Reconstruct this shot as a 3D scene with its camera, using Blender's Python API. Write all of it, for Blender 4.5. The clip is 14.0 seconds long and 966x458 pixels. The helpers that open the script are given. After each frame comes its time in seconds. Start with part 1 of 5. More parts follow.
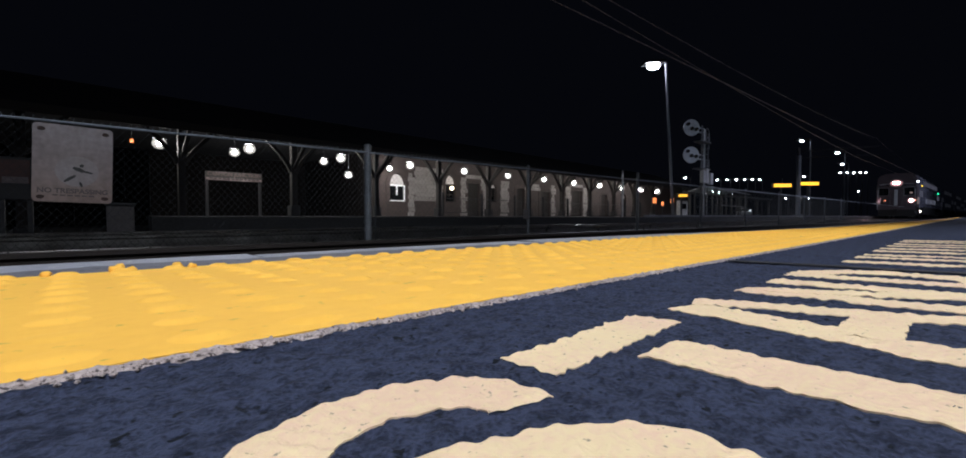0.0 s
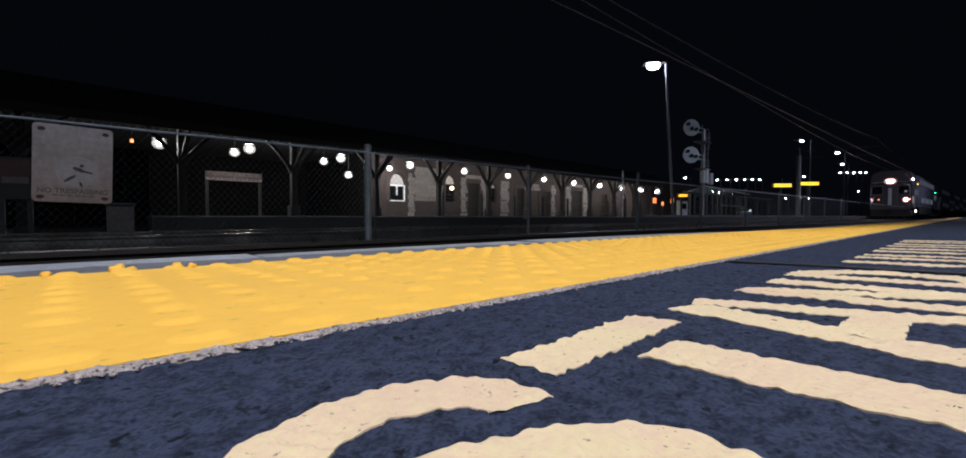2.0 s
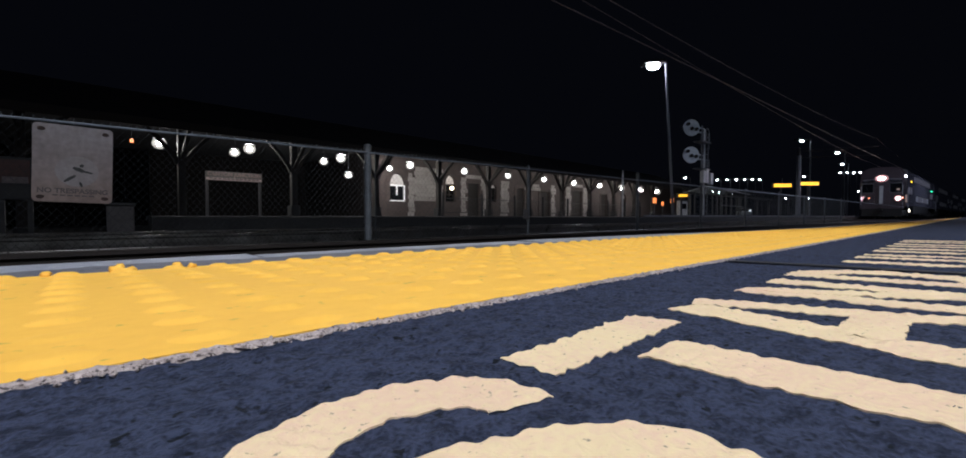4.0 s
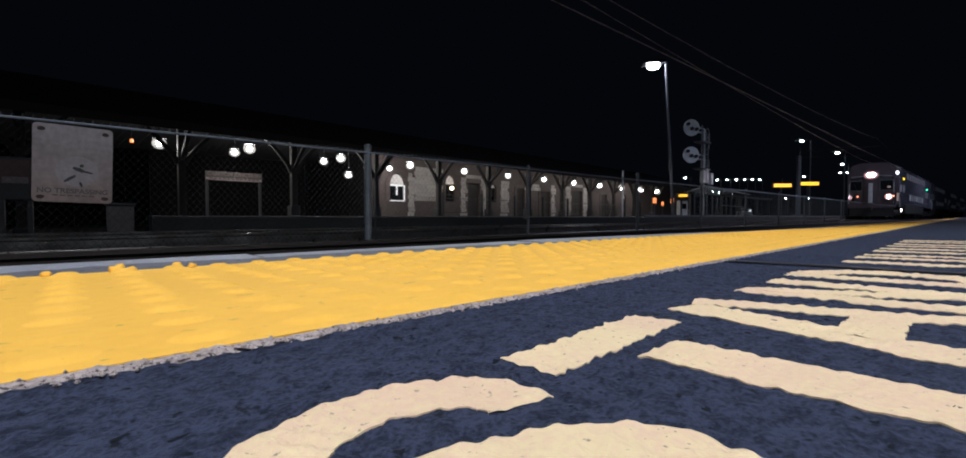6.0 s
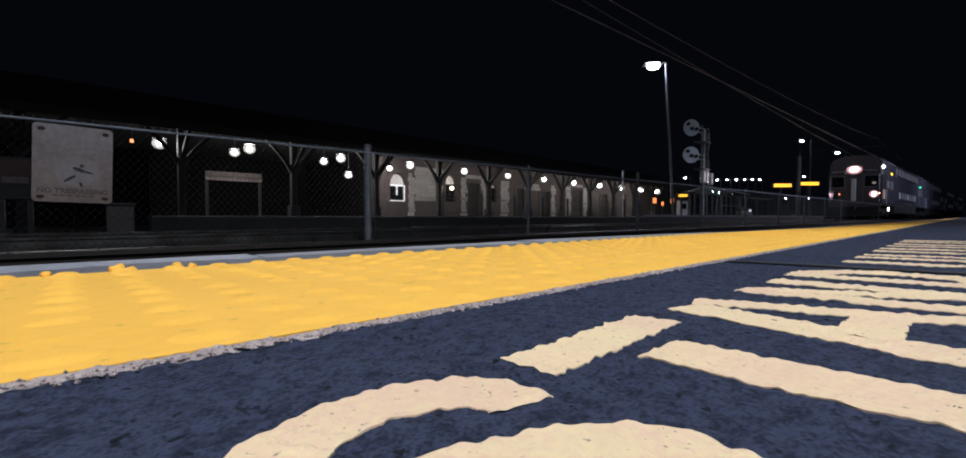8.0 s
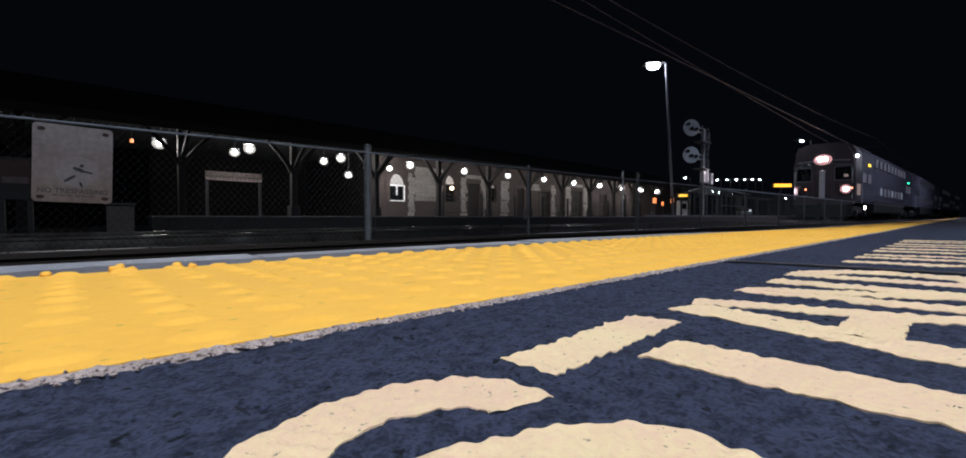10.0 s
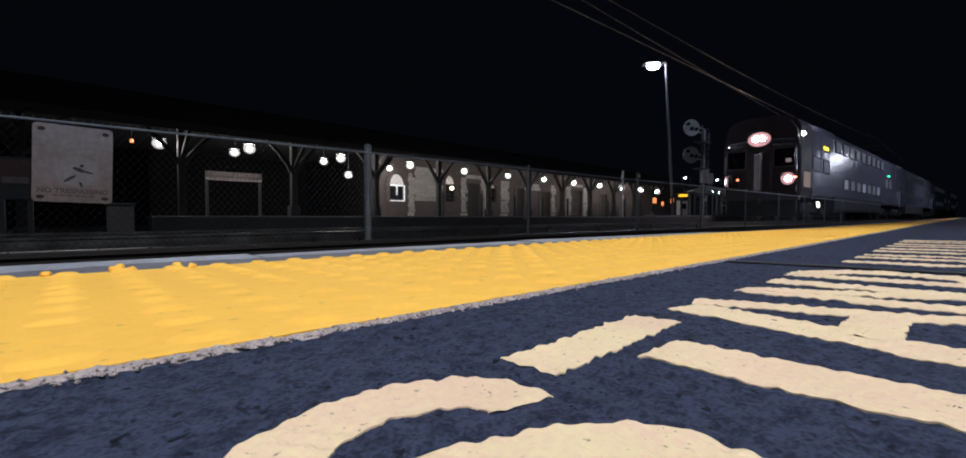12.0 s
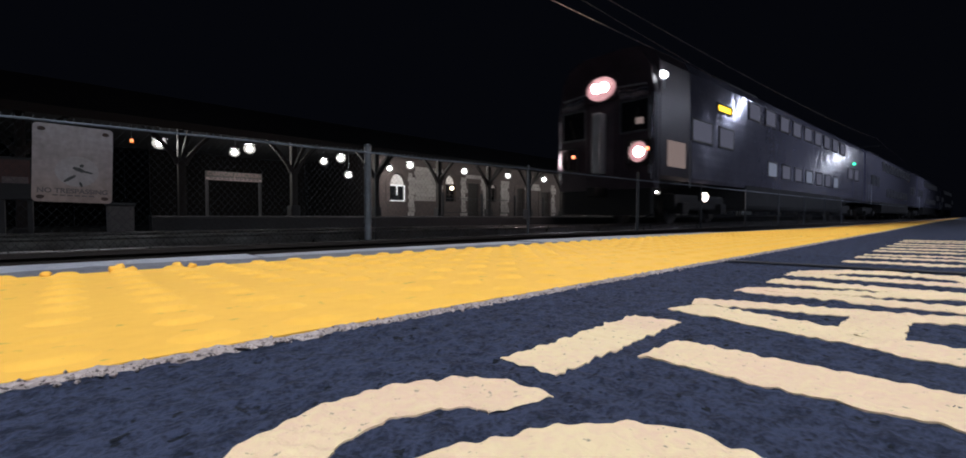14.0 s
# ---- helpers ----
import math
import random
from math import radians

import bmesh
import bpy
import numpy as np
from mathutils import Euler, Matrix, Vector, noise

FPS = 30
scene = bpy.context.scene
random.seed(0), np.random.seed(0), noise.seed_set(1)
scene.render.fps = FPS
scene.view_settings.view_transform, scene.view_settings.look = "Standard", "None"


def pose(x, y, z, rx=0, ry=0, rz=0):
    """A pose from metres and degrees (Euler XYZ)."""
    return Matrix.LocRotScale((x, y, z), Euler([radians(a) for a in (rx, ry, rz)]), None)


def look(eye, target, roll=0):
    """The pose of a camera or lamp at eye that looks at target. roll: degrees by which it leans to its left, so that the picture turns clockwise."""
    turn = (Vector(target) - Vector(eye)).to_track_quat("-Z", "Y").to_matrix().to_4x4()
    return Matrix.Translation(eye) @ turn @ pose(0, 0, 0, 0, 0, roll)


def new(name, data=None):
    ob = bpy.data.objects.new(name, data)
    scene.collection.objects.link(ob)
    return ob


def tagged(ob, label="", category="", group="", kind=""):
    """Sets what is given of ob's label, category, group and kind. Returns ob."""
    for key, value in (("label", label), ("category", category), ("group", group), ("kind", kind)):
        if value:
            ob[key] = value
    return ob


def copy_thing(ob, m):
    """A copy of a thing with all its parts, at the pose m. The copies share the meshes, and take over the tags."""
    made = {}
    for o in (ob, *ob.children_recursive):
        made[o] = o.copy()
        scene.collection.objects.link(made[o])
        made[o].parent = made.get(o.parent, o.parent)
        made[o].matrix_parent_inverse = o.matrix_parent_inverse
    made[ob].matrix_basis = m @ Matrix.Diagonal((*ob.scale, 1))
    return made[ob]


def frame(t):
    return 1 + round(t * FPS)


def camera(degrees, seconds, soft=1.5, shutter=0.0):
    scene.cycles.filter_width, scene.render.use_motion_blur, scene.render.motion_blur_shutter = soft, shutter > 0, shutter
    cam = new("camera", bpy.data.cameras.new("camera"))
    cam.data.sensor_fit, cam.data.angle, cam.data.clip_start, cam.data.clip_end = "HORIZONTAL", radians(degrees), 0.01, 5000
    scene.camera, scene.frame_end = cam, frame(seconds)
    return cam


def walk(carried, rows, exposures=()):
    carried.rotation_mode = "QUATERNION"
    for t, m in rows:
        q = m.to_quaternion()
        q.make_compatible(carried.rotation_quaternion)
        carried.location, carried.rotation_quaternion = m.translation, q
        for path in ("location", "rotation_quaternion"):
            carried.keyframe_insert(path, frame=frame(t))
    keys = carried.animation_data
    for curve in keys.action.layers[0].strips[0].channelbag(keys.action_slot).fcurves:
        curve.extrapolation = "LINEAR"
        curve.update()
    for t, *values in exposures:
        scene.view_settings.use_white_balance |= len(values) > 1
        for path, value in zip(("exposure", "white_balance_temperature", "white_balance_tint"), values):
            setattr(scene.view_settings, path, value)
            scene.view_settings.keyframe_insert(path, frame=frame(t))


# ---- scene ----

# ================= camera =================
cam = camera(94.8, 14.0, soft=1.7, shutter=0.7)
EYE = (0.0, 0.0, 0.062)
LOOKING = look(EYE, (0.677, 0.736, 0.062 - 0.029), 0.08)
walk(cam, [(0, LOOKING), (14.0, LOOKING)], [(0, 0.0), (14.0, 0.0)])

# ================= world and light =================
world = bpy.data.worlds.new("night_sky")
scene.world = world
world.use_nodes = True
bg = world.node_tree.nodes["Background"]
bg.inputs[0].default_value = (0.30, 0.36, 0.62, 1)
bg.inputs[1].default_value = 0.0050

# last lamp, at x -21, is an unseen added fill for the train front
PLATFORM_LAMPS = [(-0.6, -2.1, 5.6), (24.0, -4.5, 7.2), (42.0, -4.5, 10.8), (66.0, -4.0, 7.2), (-21.0, -4.5, 7.2)]
LAMP_POWER = [2580, 2400, 4200, 2200, 2600]
for (lx, ly, lz), w in zip(PLATFORM_LAMPS, LAMP_POWER):
    d = bpy.data.lights.new("platform_lamp_light", "SPOT")
    d.energy, d.color, d.shadow_soft_size = w, (0.84, 0.92, 1.0) if lx == -0.6 else (0.69, 0.75, 1.0), 0.18 if lx == -0.6 else 0.25
    d.spot_size, d.spot_blend = radians(116 if lx == -0.6 else 165), 0.85 if lx == -0.6 else 0.6
    new("platform_lamp_light", d).matrix_world = look((lx, ly, lz - 0.25), (lx + 0.5, ly + 1.1, 0))


# ================= materials =================
def nodes_of(name):
    m = bpy.data.materials.new(name)
    m.use_nodes = True
    nt = m.node_tree
    return m, nt, nt.nodes["Principled BSDF"]


def surface(name, a, b=None, rough=0.6, metal=0.0, scale=8.0, bump=0.2, fine=60.0, spots=None, spot_at=0.62, spot_scale=0.0, dist=0.004, rough_var=0.15, per_piece=0.0, lo=0.36, hi=0.68, spec=0.5):
    """Two scales of variation between colours a and b, optional spots of a third colour, and a fine bump."""
    m, nt, p = nodes_of(name)
    b = b or tuple(c * 0.7 for c in a)
    N, L = nt.nodes, nt.links
    tc = N.new("ShaderNodeTexCoord")
    n1, n2 = N.new("ShaderNodeTexNoise"), N.new("ShaderNodeTexNoise")
    n1.inputs["Scale"].default_value, n2.inputs["Scale"].default_value = scale, fine
    n1.inputs["Detail"].default_value = n2.inputs["Detail"].default_value = 5
    for n in (n1, n2):
        L.new(tc.outputs["Object"], n.inputs["Vector"])
    add = N.new("ShaderNodeMath")
    add.operation = "MULTIPLY_ADD"
    L.new(n2.outputs["Fac"], add.inputs[0])
    add.inputs[1].default_value = 0.5
    half = N.new("ShaderNodeMath")
    half.operation = "MULTIPLY"
    half.inputs[1].default_value = 0.55
    L.new(n1.outputs["Fac"], half.inputs[0])
    L.new(half.outputs[0], add.inputs[2])
    ramp = N.new("ShaderNodeValToRGB")
    ramp.color_ramp.elements[0].position, ramp.color_ramp.elements[1].position = lo, hi
    ramp.color_ramp.elements[0].color, ramp.color_ramp.elements[1].color = (*b, 1), (*a, 1)
    L.new(add.outputs[0], ramp.inputs[0])
    out = ramp.outputs[0]
    if spots:
        n3 = N.new("ShaderNodeTexNoise")
        n3.inputs["Scale"].default_value, n3.inputs["Detail"].default_value = spot_scale or fine * 0.6, 4
        L.new(tc.outputs["Object"], n3.inputs["Vector"])
        r3 = N.new("ShaderNodeValToRGB")
        r3.color_ramp.elements[0].position, r3.color_ramp.elements[1].position = spot_at, spot_at + 0.06
        L.new(n3.outputs["Fac"], r3.inputs[0])
        mx = N.new("ShaderNodeMix")
        mx.data_type = "RGBA"
        L.new(r3.outputs[0], mx.inputs[0])
        L.new(out, mx.inputs[6])
        mx.inputs[7].default_value = (*spots, 1)
        out = mx.outputs[2]
    if per_piece:
        oi = N.new("ShaderNodeObjectInfo")
        mr = N.new("ShaderNodeMapRange")
        mr.inputs[3].default_value, mr.inputs[4].default_value = 1 - per_piece, 1 + per_piece * 0.4
        L.new(oi.outputs["Random"], mr.inputs[0])
        vm = N.new("ShaderNodeVectorMath")
        vm.operation = "SCALE"
        L.new(out, vm.inputs[0])
        L.new(mr.outputs[0], vm.inputs["Scale"])
        out = vm.outputs[0]
    L.new(out, p.inputs["Base Color"])
    rr = N.new("ShaderNodeMapRange")
    rr.inputs[3].default_value, rr.inputs[4].default_value = max(0.03, rough - rough_var), min(1, rough + rough_var)
    L.new(n1.outputs["Fac"], rr.inputs[0])
    L.new(rr.outputs[0], p.inputs["Roughness"])
    p.inputs["Metallic"].default_value = metal
    p.inputs["Specular IOR Level"].default_value = spec
    if bump:
        bm = N.new("ShaderNodeBump")
        bm.inputs["Strength"].default_value, bm.inputs["Distance"].default_value = bump, dist
        L.new(add.outputs[0], bm.inputs["Height"])
        L.new(bm.outputs[0], p.inputs["Normal"])
    return m


def glow(name, colour, strength):
    m, nt, p = nodes_of(name)
    p.inputs["Base Color"].default_value = (0.6, 0.6, 0.6, 1)
    p.inputs["Emission Color"].default_value = (*colour, 1)
    p.inputs["Emission Strength"].default_value = strength
    p.inputs["Roughness"].default_value = 0.3
    return m


M_ASPHALT = surface("asphalt", (0.040, 0.047, 0.082), (0.013, 0.0155, 0.029), 0.85, scale=130, fine=520, bump=0.8, dist=0.0028, spots=(0.006, 0.007, 0.011), spot_at=0.62, spot_scale=170, lo=0.42, hi=0.60, spec=0.15)
M_YELLOW = surface("yellow_tactile_paint", (0.91, 0.500, 0.083), (0.85, 0.445, 0.073), 0.75, scale=5, fine=90, bump=0.3, dist=0.002, spots=(0.52, 0.32, 0.065), spot_at=0.665, spot_scale=48, per_piece=0.02, spec=0.2)
M_CREAM = surface("cream_road_paint", (0.735, 0.565, 0.345), (0.71, 0.487, 0.345), 0.8, scale=11, fine=300, bump=0.7, dist=0.003, spots=(0.30, 0.24, 0.17), spot_at=0.655, spot_scale=330, lo=0.42, hi=0.6, spec=0.2)
M_CURB = surface("pale_concrete", (0.34, 0.34, 0.38), (0.22, 0.22, 0.26), 0.8, scale=5, fine=80, bump=0.6, spots=(0.5, 0.5, 0.52), spot_at=0.66, per_piece=0.1)
M_SEAM = surface("darker_concrete_seam", (0.15, 0.145, 0.17), (0.085, 0.082, 0.098), 0.9, scale=9, fine=90, bump=0.6, spots=(0.045, 0.042, 0.05), spot_at=0.62)
M_CRUMB = surface("crumbled_white_mortar", (0.54, 0.44, 0.42), (0.20, 0.155, 0.15), 0.9, scale=90, fine=520, bump=1.0, dist=0.004, spots=(0.07, 0.052, 0.05), spot_at=0.57, spot_scale=430)
M_BALLAST = surface("track_ballast", (0.044, 0.042, 0.042), (0.018, 0.017, 0.017), 0.9, scale=6, fine=30, bump=1.0, dist=0.03)
M_GROUND = surface("dark_ground", (0.05, 0.048, 0.045), (0.025, 0.025, 0.024), 0.95, scale=0.6, fine=9, bump=0.6, dist=0.05)
M_RAIL = surface("worn_steel_rail", (0.36, 0.35, 0.34), (0.17, 0.15, 0.14), 0.32, 1.0, scale=4, fine=60, bump=0.1)
# rails and ties of the near track get darker colours than the far track
M_DARKRAIL = surface("dark_rail", (0.034, 0.025, 0.022), (0.016, 0.012, 0.011), 0.8, 0.3, scale=6, fine=60, bump=0.3)
M_DARKTIE = surface("dark_tie", (0.045, 0.038, 0.034), (0.02, 0.017, 0.016), 0.9, scale=5, fine=50, bump=0.5)
M_COPPER = surface("weathered_copper_wire", (0.85, 0.66, 0.58), (0.68, 0.50, 0.44), 0.40, 0.75, scale=4, fine=30, bump=0)
M_TIE = surface("concrete_tie", (0.20, 0.19, 0.18), (0.10, 0.095, 0.09), 0.9, scale=6, fine=50, bump=0.5)
M_GALV = surface("galvanised_steel", (0.24, 0.255, 0.28), (0.13, 0.14, 0.155), 0.5, 0.6, scale=7, fine=60, bump=0.15)
M_RAILTUBE = surface("bright_galvanised_tube", (0.36, 0.40, 0.47), (0.22, 0.245, 0.29), 0.5, 0.5, scale=7, fine=60, bump=0.15)
M_WIRE = surface("galvanised_wire", (0.054, 0.060, 0.068), (0.024, 0.027, 0.030), 0.55, 0.5, scale=5, fine=40, bump=0)
M_SIGN = surface("weathered_white_sign", (0.30, 0.242, 0.236), (0.16, 0.126, 0.122), 0.5, scale=3.2, fine=25, bump=0.1, spots=(0.20, 0.13, 0.10), spot_at=0.75)
M_BOARD = surface("grimy_name_board", (0.060, 0.053, 0.052), (0.038, 0.034, 0.033), 0.6, scale=3, fine=25, bump=0.1)
M_LETTER = surface("faded_reddish_letter_paint", (0.15, 0.105, 0.098), (0.09, 0.065, 0.06), 0.6, scale=6, fine=40, bump=0)
# the plate of the warning sign: darker and browner towards its lower half
M_PLATE = surface("browned_sign_plate", (0.30, 0.262, 0.275), (0.18, 0.15, 0.155), 0.45, scale=3.2, fine=25, bump=0.1, spots=(0.20, 0.13, 0.10), spot_at=0.75)
nt = M_PLATE.node_tree
plate = nt.nodes["Principled BSDF"].inputs["Base Color"]
paint = plate.links[0].from_socket
tc, axes, run, lower_tint = nt.nodes.new("ShaderNodeTexCoord"), nt.nodes.new("ShaderNodeSeparateXYZ"), nt.nodes.new("ShaderNodeMapRange"), nt.nodes.new("ShaderNodeMix")
run.inputs[1].default_value, run.inputs[2].default_value = 0.22, -0.25
lower_tint.data_type, lower_tint.blend_type = "RGBA", "MULTIPLY"
lower_tint.inputs[7].default_value = (0.80, 0.66, 0.56, 1)
nt.links.new(tc.outputs["Object"], axes.inputs[0])
nt.links.new(axes.outputs[2], run.inputs[0])
nt.links.new(run.outputs[0], lower_tint.inputs[0])
nt.links.new(paint, lower_tint.inputs[6])
nt.links.new(lower_tint.outputs[2], plate)
M_SIGN_DISC = surface("faded_disc_print", (0.27, 0.235, 0.24), (0.20, 0.17, 0.17), 0.5, scale=9, fine=40, bump=0)
M_INK = surface("dark_print", (0.035, 0.032, 0.033), (0.02, 0.02, 0.02), 0.5, bump=0)
M_FADED = surface("faded_print", (0.06, 0.045, 0.045), (0.10, 0.078, 0.078), 0.5, bump=0)
M_RUST = surface("rusty_bolt", (0.055, 0.03, 0.025), (0.02, 0.012, 0.01), 0.8, scale=30, bump=0.4)
M_WOOD = surface("dark_brown_timber", (0.026, 0.02, 0.017), (0.014, 0.011, 0.0095), 0.8, scale=3, fine=30, bump=0.4)
# near-black colour standing in for the darkness behind the shelter and yard
M_BACKDROP = surface("near_black_backdrop", (0.012, 0.010, 0.010), (0.007, 0.006, 0.006), 0.9, scale=3, fine=30, bump=0.4, spec=0.05)
M_ROOF = surface("dark_slate_roof", (0.03, 0.03, 0.034), (0.018, 0.018, 0.02), 0.8, scale=2, fine=15, bump=0.4)

M_BRICK = surface("brown_brick", (0.100, 0.076, 0.072), (0.055, 0.043, 0.041), 0.85, scale=4, fine=35, bump=0.5, per_piece=0.25)
M_STONE = surface("pale_rough_stone", (0.40, 0.375, 0.36), (0.25, 0.23, 0.22), 0.85, scale=2.5, fine=22, bump=0.7, dist=0.02, per_piece=0.2)
M_WHITE = surface("white_painted_wood", (0.75, 0.75, 0.74), (0.6, 0.6, 0.6), 0.5, bump=0.1)
M_DARKIRON = surface("black_painted_iron", (0.03, 0.03, 0.033), (0.018, 0.018, 0.02), 0.45, 0.3, bump=0.1)
M_GREYBOX = surface("grey_painted_steel", (0.055, 0.055, 0.058), (0.034, 0.034, 0.036), 0.5, 0.2, scale=3, bump=0.1)
M_CABINET = surface("pale_weathered_cabinet_paint", (0.14, 0.125, 0.125), (0.085, 0.075, 0.075), 0.6, 0.0, scale=4, fine=30, bump=0.1)
M_ALU = surface("grey_aluminium_paint", (0.62, 0.65, 0.70), (0.44, 0.46, 0.50), 0.4, 0.4, scale=3, bump=0.05)
M_POLE = surface("weathered_grey_pole", (0.17, 0.18, 0.21), (0.10, 0.11, 0.13), 0.45, 0.4, scale=3, bump=0.05)
M_DISC = surface("grey_signal_disc", (0.62, 0.68, 0.74), (0.46, 0.51, 0.56), 0.5, 0.2, scale=4, fine=20, bump=0.05)
M_STEEL = surface("brushed_stainless_steel", (0.43, 0.425, 0.54), (0.31, 0.31, 0.40), 0.17, 0.58, scale=1.2, fine=9, bump=0, rough_var=0.05)
# brushed along the body, with a slow wave in its sheets
nt = M_STEEL.node_tree
steel = nt.nodes["Principled BSDF"]
steel.inputs["Anisotropic"].default_value, steel.inputs["Anisotropic Rotation"].default_value = 0.95, 0.25
tc, wave, slow, brush = nt.nodes.new("ShaderNodeTexCoord"), nt.nodes.new("ShaderNodeTexWave"), nt.nodes.new("ShaderNodeTexNoise"), nt.nodes.new("ShaderNodeTangent")
brush.direction_type, brush.axis = "RADIAL", "Z"
nt.links.new(brush.outputs[0], steel.inputs["Tangent"])
wave.bands_direction = "Z"
for key, v in (("Scale", 1.4), ("Distortion", 0.7), ("Detail", 1.0), ("Detail Scale", 0.5)):
    wave.inputs[key].default_value = v
slow.inputs["Scale"].default_value, slow.inputs["Detail"].default_value = 1.3, 1.0
b1, b2 = nt.nodes.new("ShaderNodeBump"), nt.nodes.new("ShaderNodeBump")
b1.inputs["Strength"].default_value, b1.inputs["Distance"].default_value = 1.0, 0.0015
b2.inputs["Strength"].default_value, b2.inputs["Distance"].default_value = 1.0, 0.016
for n, b in ((wave, b1), (slow, b2)):
    nt.links.new(tc.outputs["Object"], n.inputs["Vector"])
    nt.links.new(n.outputs["Fac"], b.inputs["Height"])
nt.links.new(b1.outputs[0], b2.inputs["Normal"])
nt.links.new(b2.outputs[0], steel.inputs["Normal"])
M_BRIGHT = surface("polished_stainless_trim", (0.62, 0.64, 0.72), (0.48, 0.50, 0.58), 0.16, 0.95, scale=3, fine=14, bump=0.25, dist=0.02, rough_var=0.05)
M_NOSE = surface("dark_painted_cab_front", (0.095, 0.072, 0.088), (0.055, 0.043, 0.054), 0.35, 0.2, scale=2, fine=20, bump=0.05)
M_TROOF = surface("sooty_train_roof", (0.06, 0.06, 0.065), (0.03, 0.03, 0.033), 0.6, 0.3, scale=1.5, bump=0.1)
M_UNDER = surface("black_underframe", (0.02, 0.02, 0.021), (0.012, 0.012, 0.012), 0.7, 0.2, scale=3, bump=0.2)
M_FARDECK = surface("dark_worn_concrete", (0.042, 0.041, 0.043), (0.021, 0.0205, 0.021), 0.85, scale=1.5, fine=20, bump=0.4)
M_POSTER = surface("faded_red_poster", (0.15, 0.068, 0.055), (0.08, 0.042, 0.038), 0.5, scale=3, fine=12, bump=0)

# window emission stands in for lamps reflected in the dark panes
m, nt, p = nodes_of("window_reflection_glow")
p.inputs["Base Color"].default_value = (0.03, 0.033, 0.04, 1)
p.inputs["Roughness"].default_value = 0.06
p.inputs["Emission Color"].default_value = (0.66, 0.68, 0.95, 1)
p.inputs["Emission Strength"].default_value = 0.12
M_TWIN = m
m, nt, p = nodes_of("bright_window_reflection_glow")
p.inputs["Base Color"].default_value = (0.03, 0.033, 0.04, 1)
p.inputs["Roughness"].default_value = 0.06
p.inputs["Emission Color"].default_value = (0.66, 0.74, 1.0, 1)
p.inputs["Emission Strength"].default_value = 0.22
M_TWINB = m
# dark pane colour with an even warm emission
m, nt, p = nodes_of("warm_cab_side_window")
p.inputs["Base Color"].default_value = (0.05, 0.04, 0.035, 1)
p.inputs["Roughness"].default_value = 0.08
p.inputs["Emission Color"].default_value = (1.0, 0.76, 0.72, 1)
p.inputs["Emission Strength"].default_value = 0.20
M_WARMPANE = m
m, nt, p = nodes_of("faint_window_reflection_glow")
p.inputs["Base Color"].default_value = (0.03, 0.033, 0.04, 1)
p.inputs["Roughness"].default_value = 0.06
p.inputs["Emission Color"].default_value = (0.62, 0.68, 0.9, 1)
p.inputs["Emission Strength"].default_value = 0.02
M_TWIND = m
m, nt, p = nodes_of("dark_glass")
p.inputs["Base Color"].default_value = (0.012, 0.013, 0.016, 1)
p.inputs["Roughness"].default_value = 0.05
M_GLASS = m
m, nt, p = nodes_of("clear_shelter_glass")
p.inputs["Base Color"].default_value = (0.8, 0.9, 1, 1)
p.inputs["Roughness"].default_value = 0.03
p.inputs["Transmission Weight"].default_value = 1.0
M_CLEAR = m
M_HEAD = glow("headlight_glow", (1.0, 0.80, 0.82), 380)
# pink emission painted in as the halo round the headlight and ditch lenses
M_HALO = glow("pink_halo_glow", (1.0, 0.50, 0.54), 0.62)
M_HALO.node_tree.nodes["Principled BSDF"].inputs["Base Color"].default_value = (0.08, 0.06, 0.06, 1)
M_DITCH = glow("ditch_light_glow", (1.0, 0.76, 0.76), 90)
M_STEP = glow("step_light_glow", (1.0, 0.84, 0.76), 9)
M_STROBE = glow("white_marker_glow", (0.88, 0.93, 1.0), 14)
M_AMBER = glow("amber_led_glow", (1.0, 0.62, 0.0), 2.6)
M_AMBERS = glow("amber_board_glow", (1.0, 0.50, 0.0), 2.0)
M_GREEN = glow("green_indicator_glow", (0.02, 0.9, 0.42), 5)
M_RED = glow("red_indicator_glow", (1.0, 0.25, 0.12), 4)
M_LANTERN = glow("white_lantern_glow", (1.0, 0.97, 0.94), 520)
# lantern globe: mostly clear, its faint emission painted in as the bulb's halo
M_GLOBE, nt, p = nodes_of("lantern_halo_glass")
mix, clear, halo = nt.nodes.new("ShaderNodeMixShader"), nt.nodes.new("ShaderNodeBsdfTransparent"), nt.nodes.new("ShaderNodeEmission")
halo.inputs[0].default_value, halo.inputs[1].default_value = (1.0, 0.95, 0.90, 1), 1.3
mix.inputs[0].default_value = 0.34
nt.links.new(clear.outputs[0], mix.inputs[1])
nt.links.new(halo.outputs[0], mix.inputs[2])
nt.links.new(mix.outputs[0], nt.nodes["Material Output"].inputs["Surface"])
M_LED = glow("cool_led_glow", (0.78, 0.90, 1.0), 44)
M_TUBE = glow("cool_tube_glow", (0.70, 0.90, 1.0), 16)
M_LEDBIG = glow("cool_floodlight_glow", (0.82, 0.88, 1.0), 120)
M_WARM = glow("warm_bulb_glow", (1.0, 0.80, 0.55), 7)
M_ORANGE = glow("orange_lamp_glow", (1.0, 0.26, 0.05), 1.5)
M_CARPAINT = surface("black_car_paint", (0.012, 0.012, 0.014), (0.008, 0.008, 0.009), 0.3, 0.0, scale=3, bump=0)
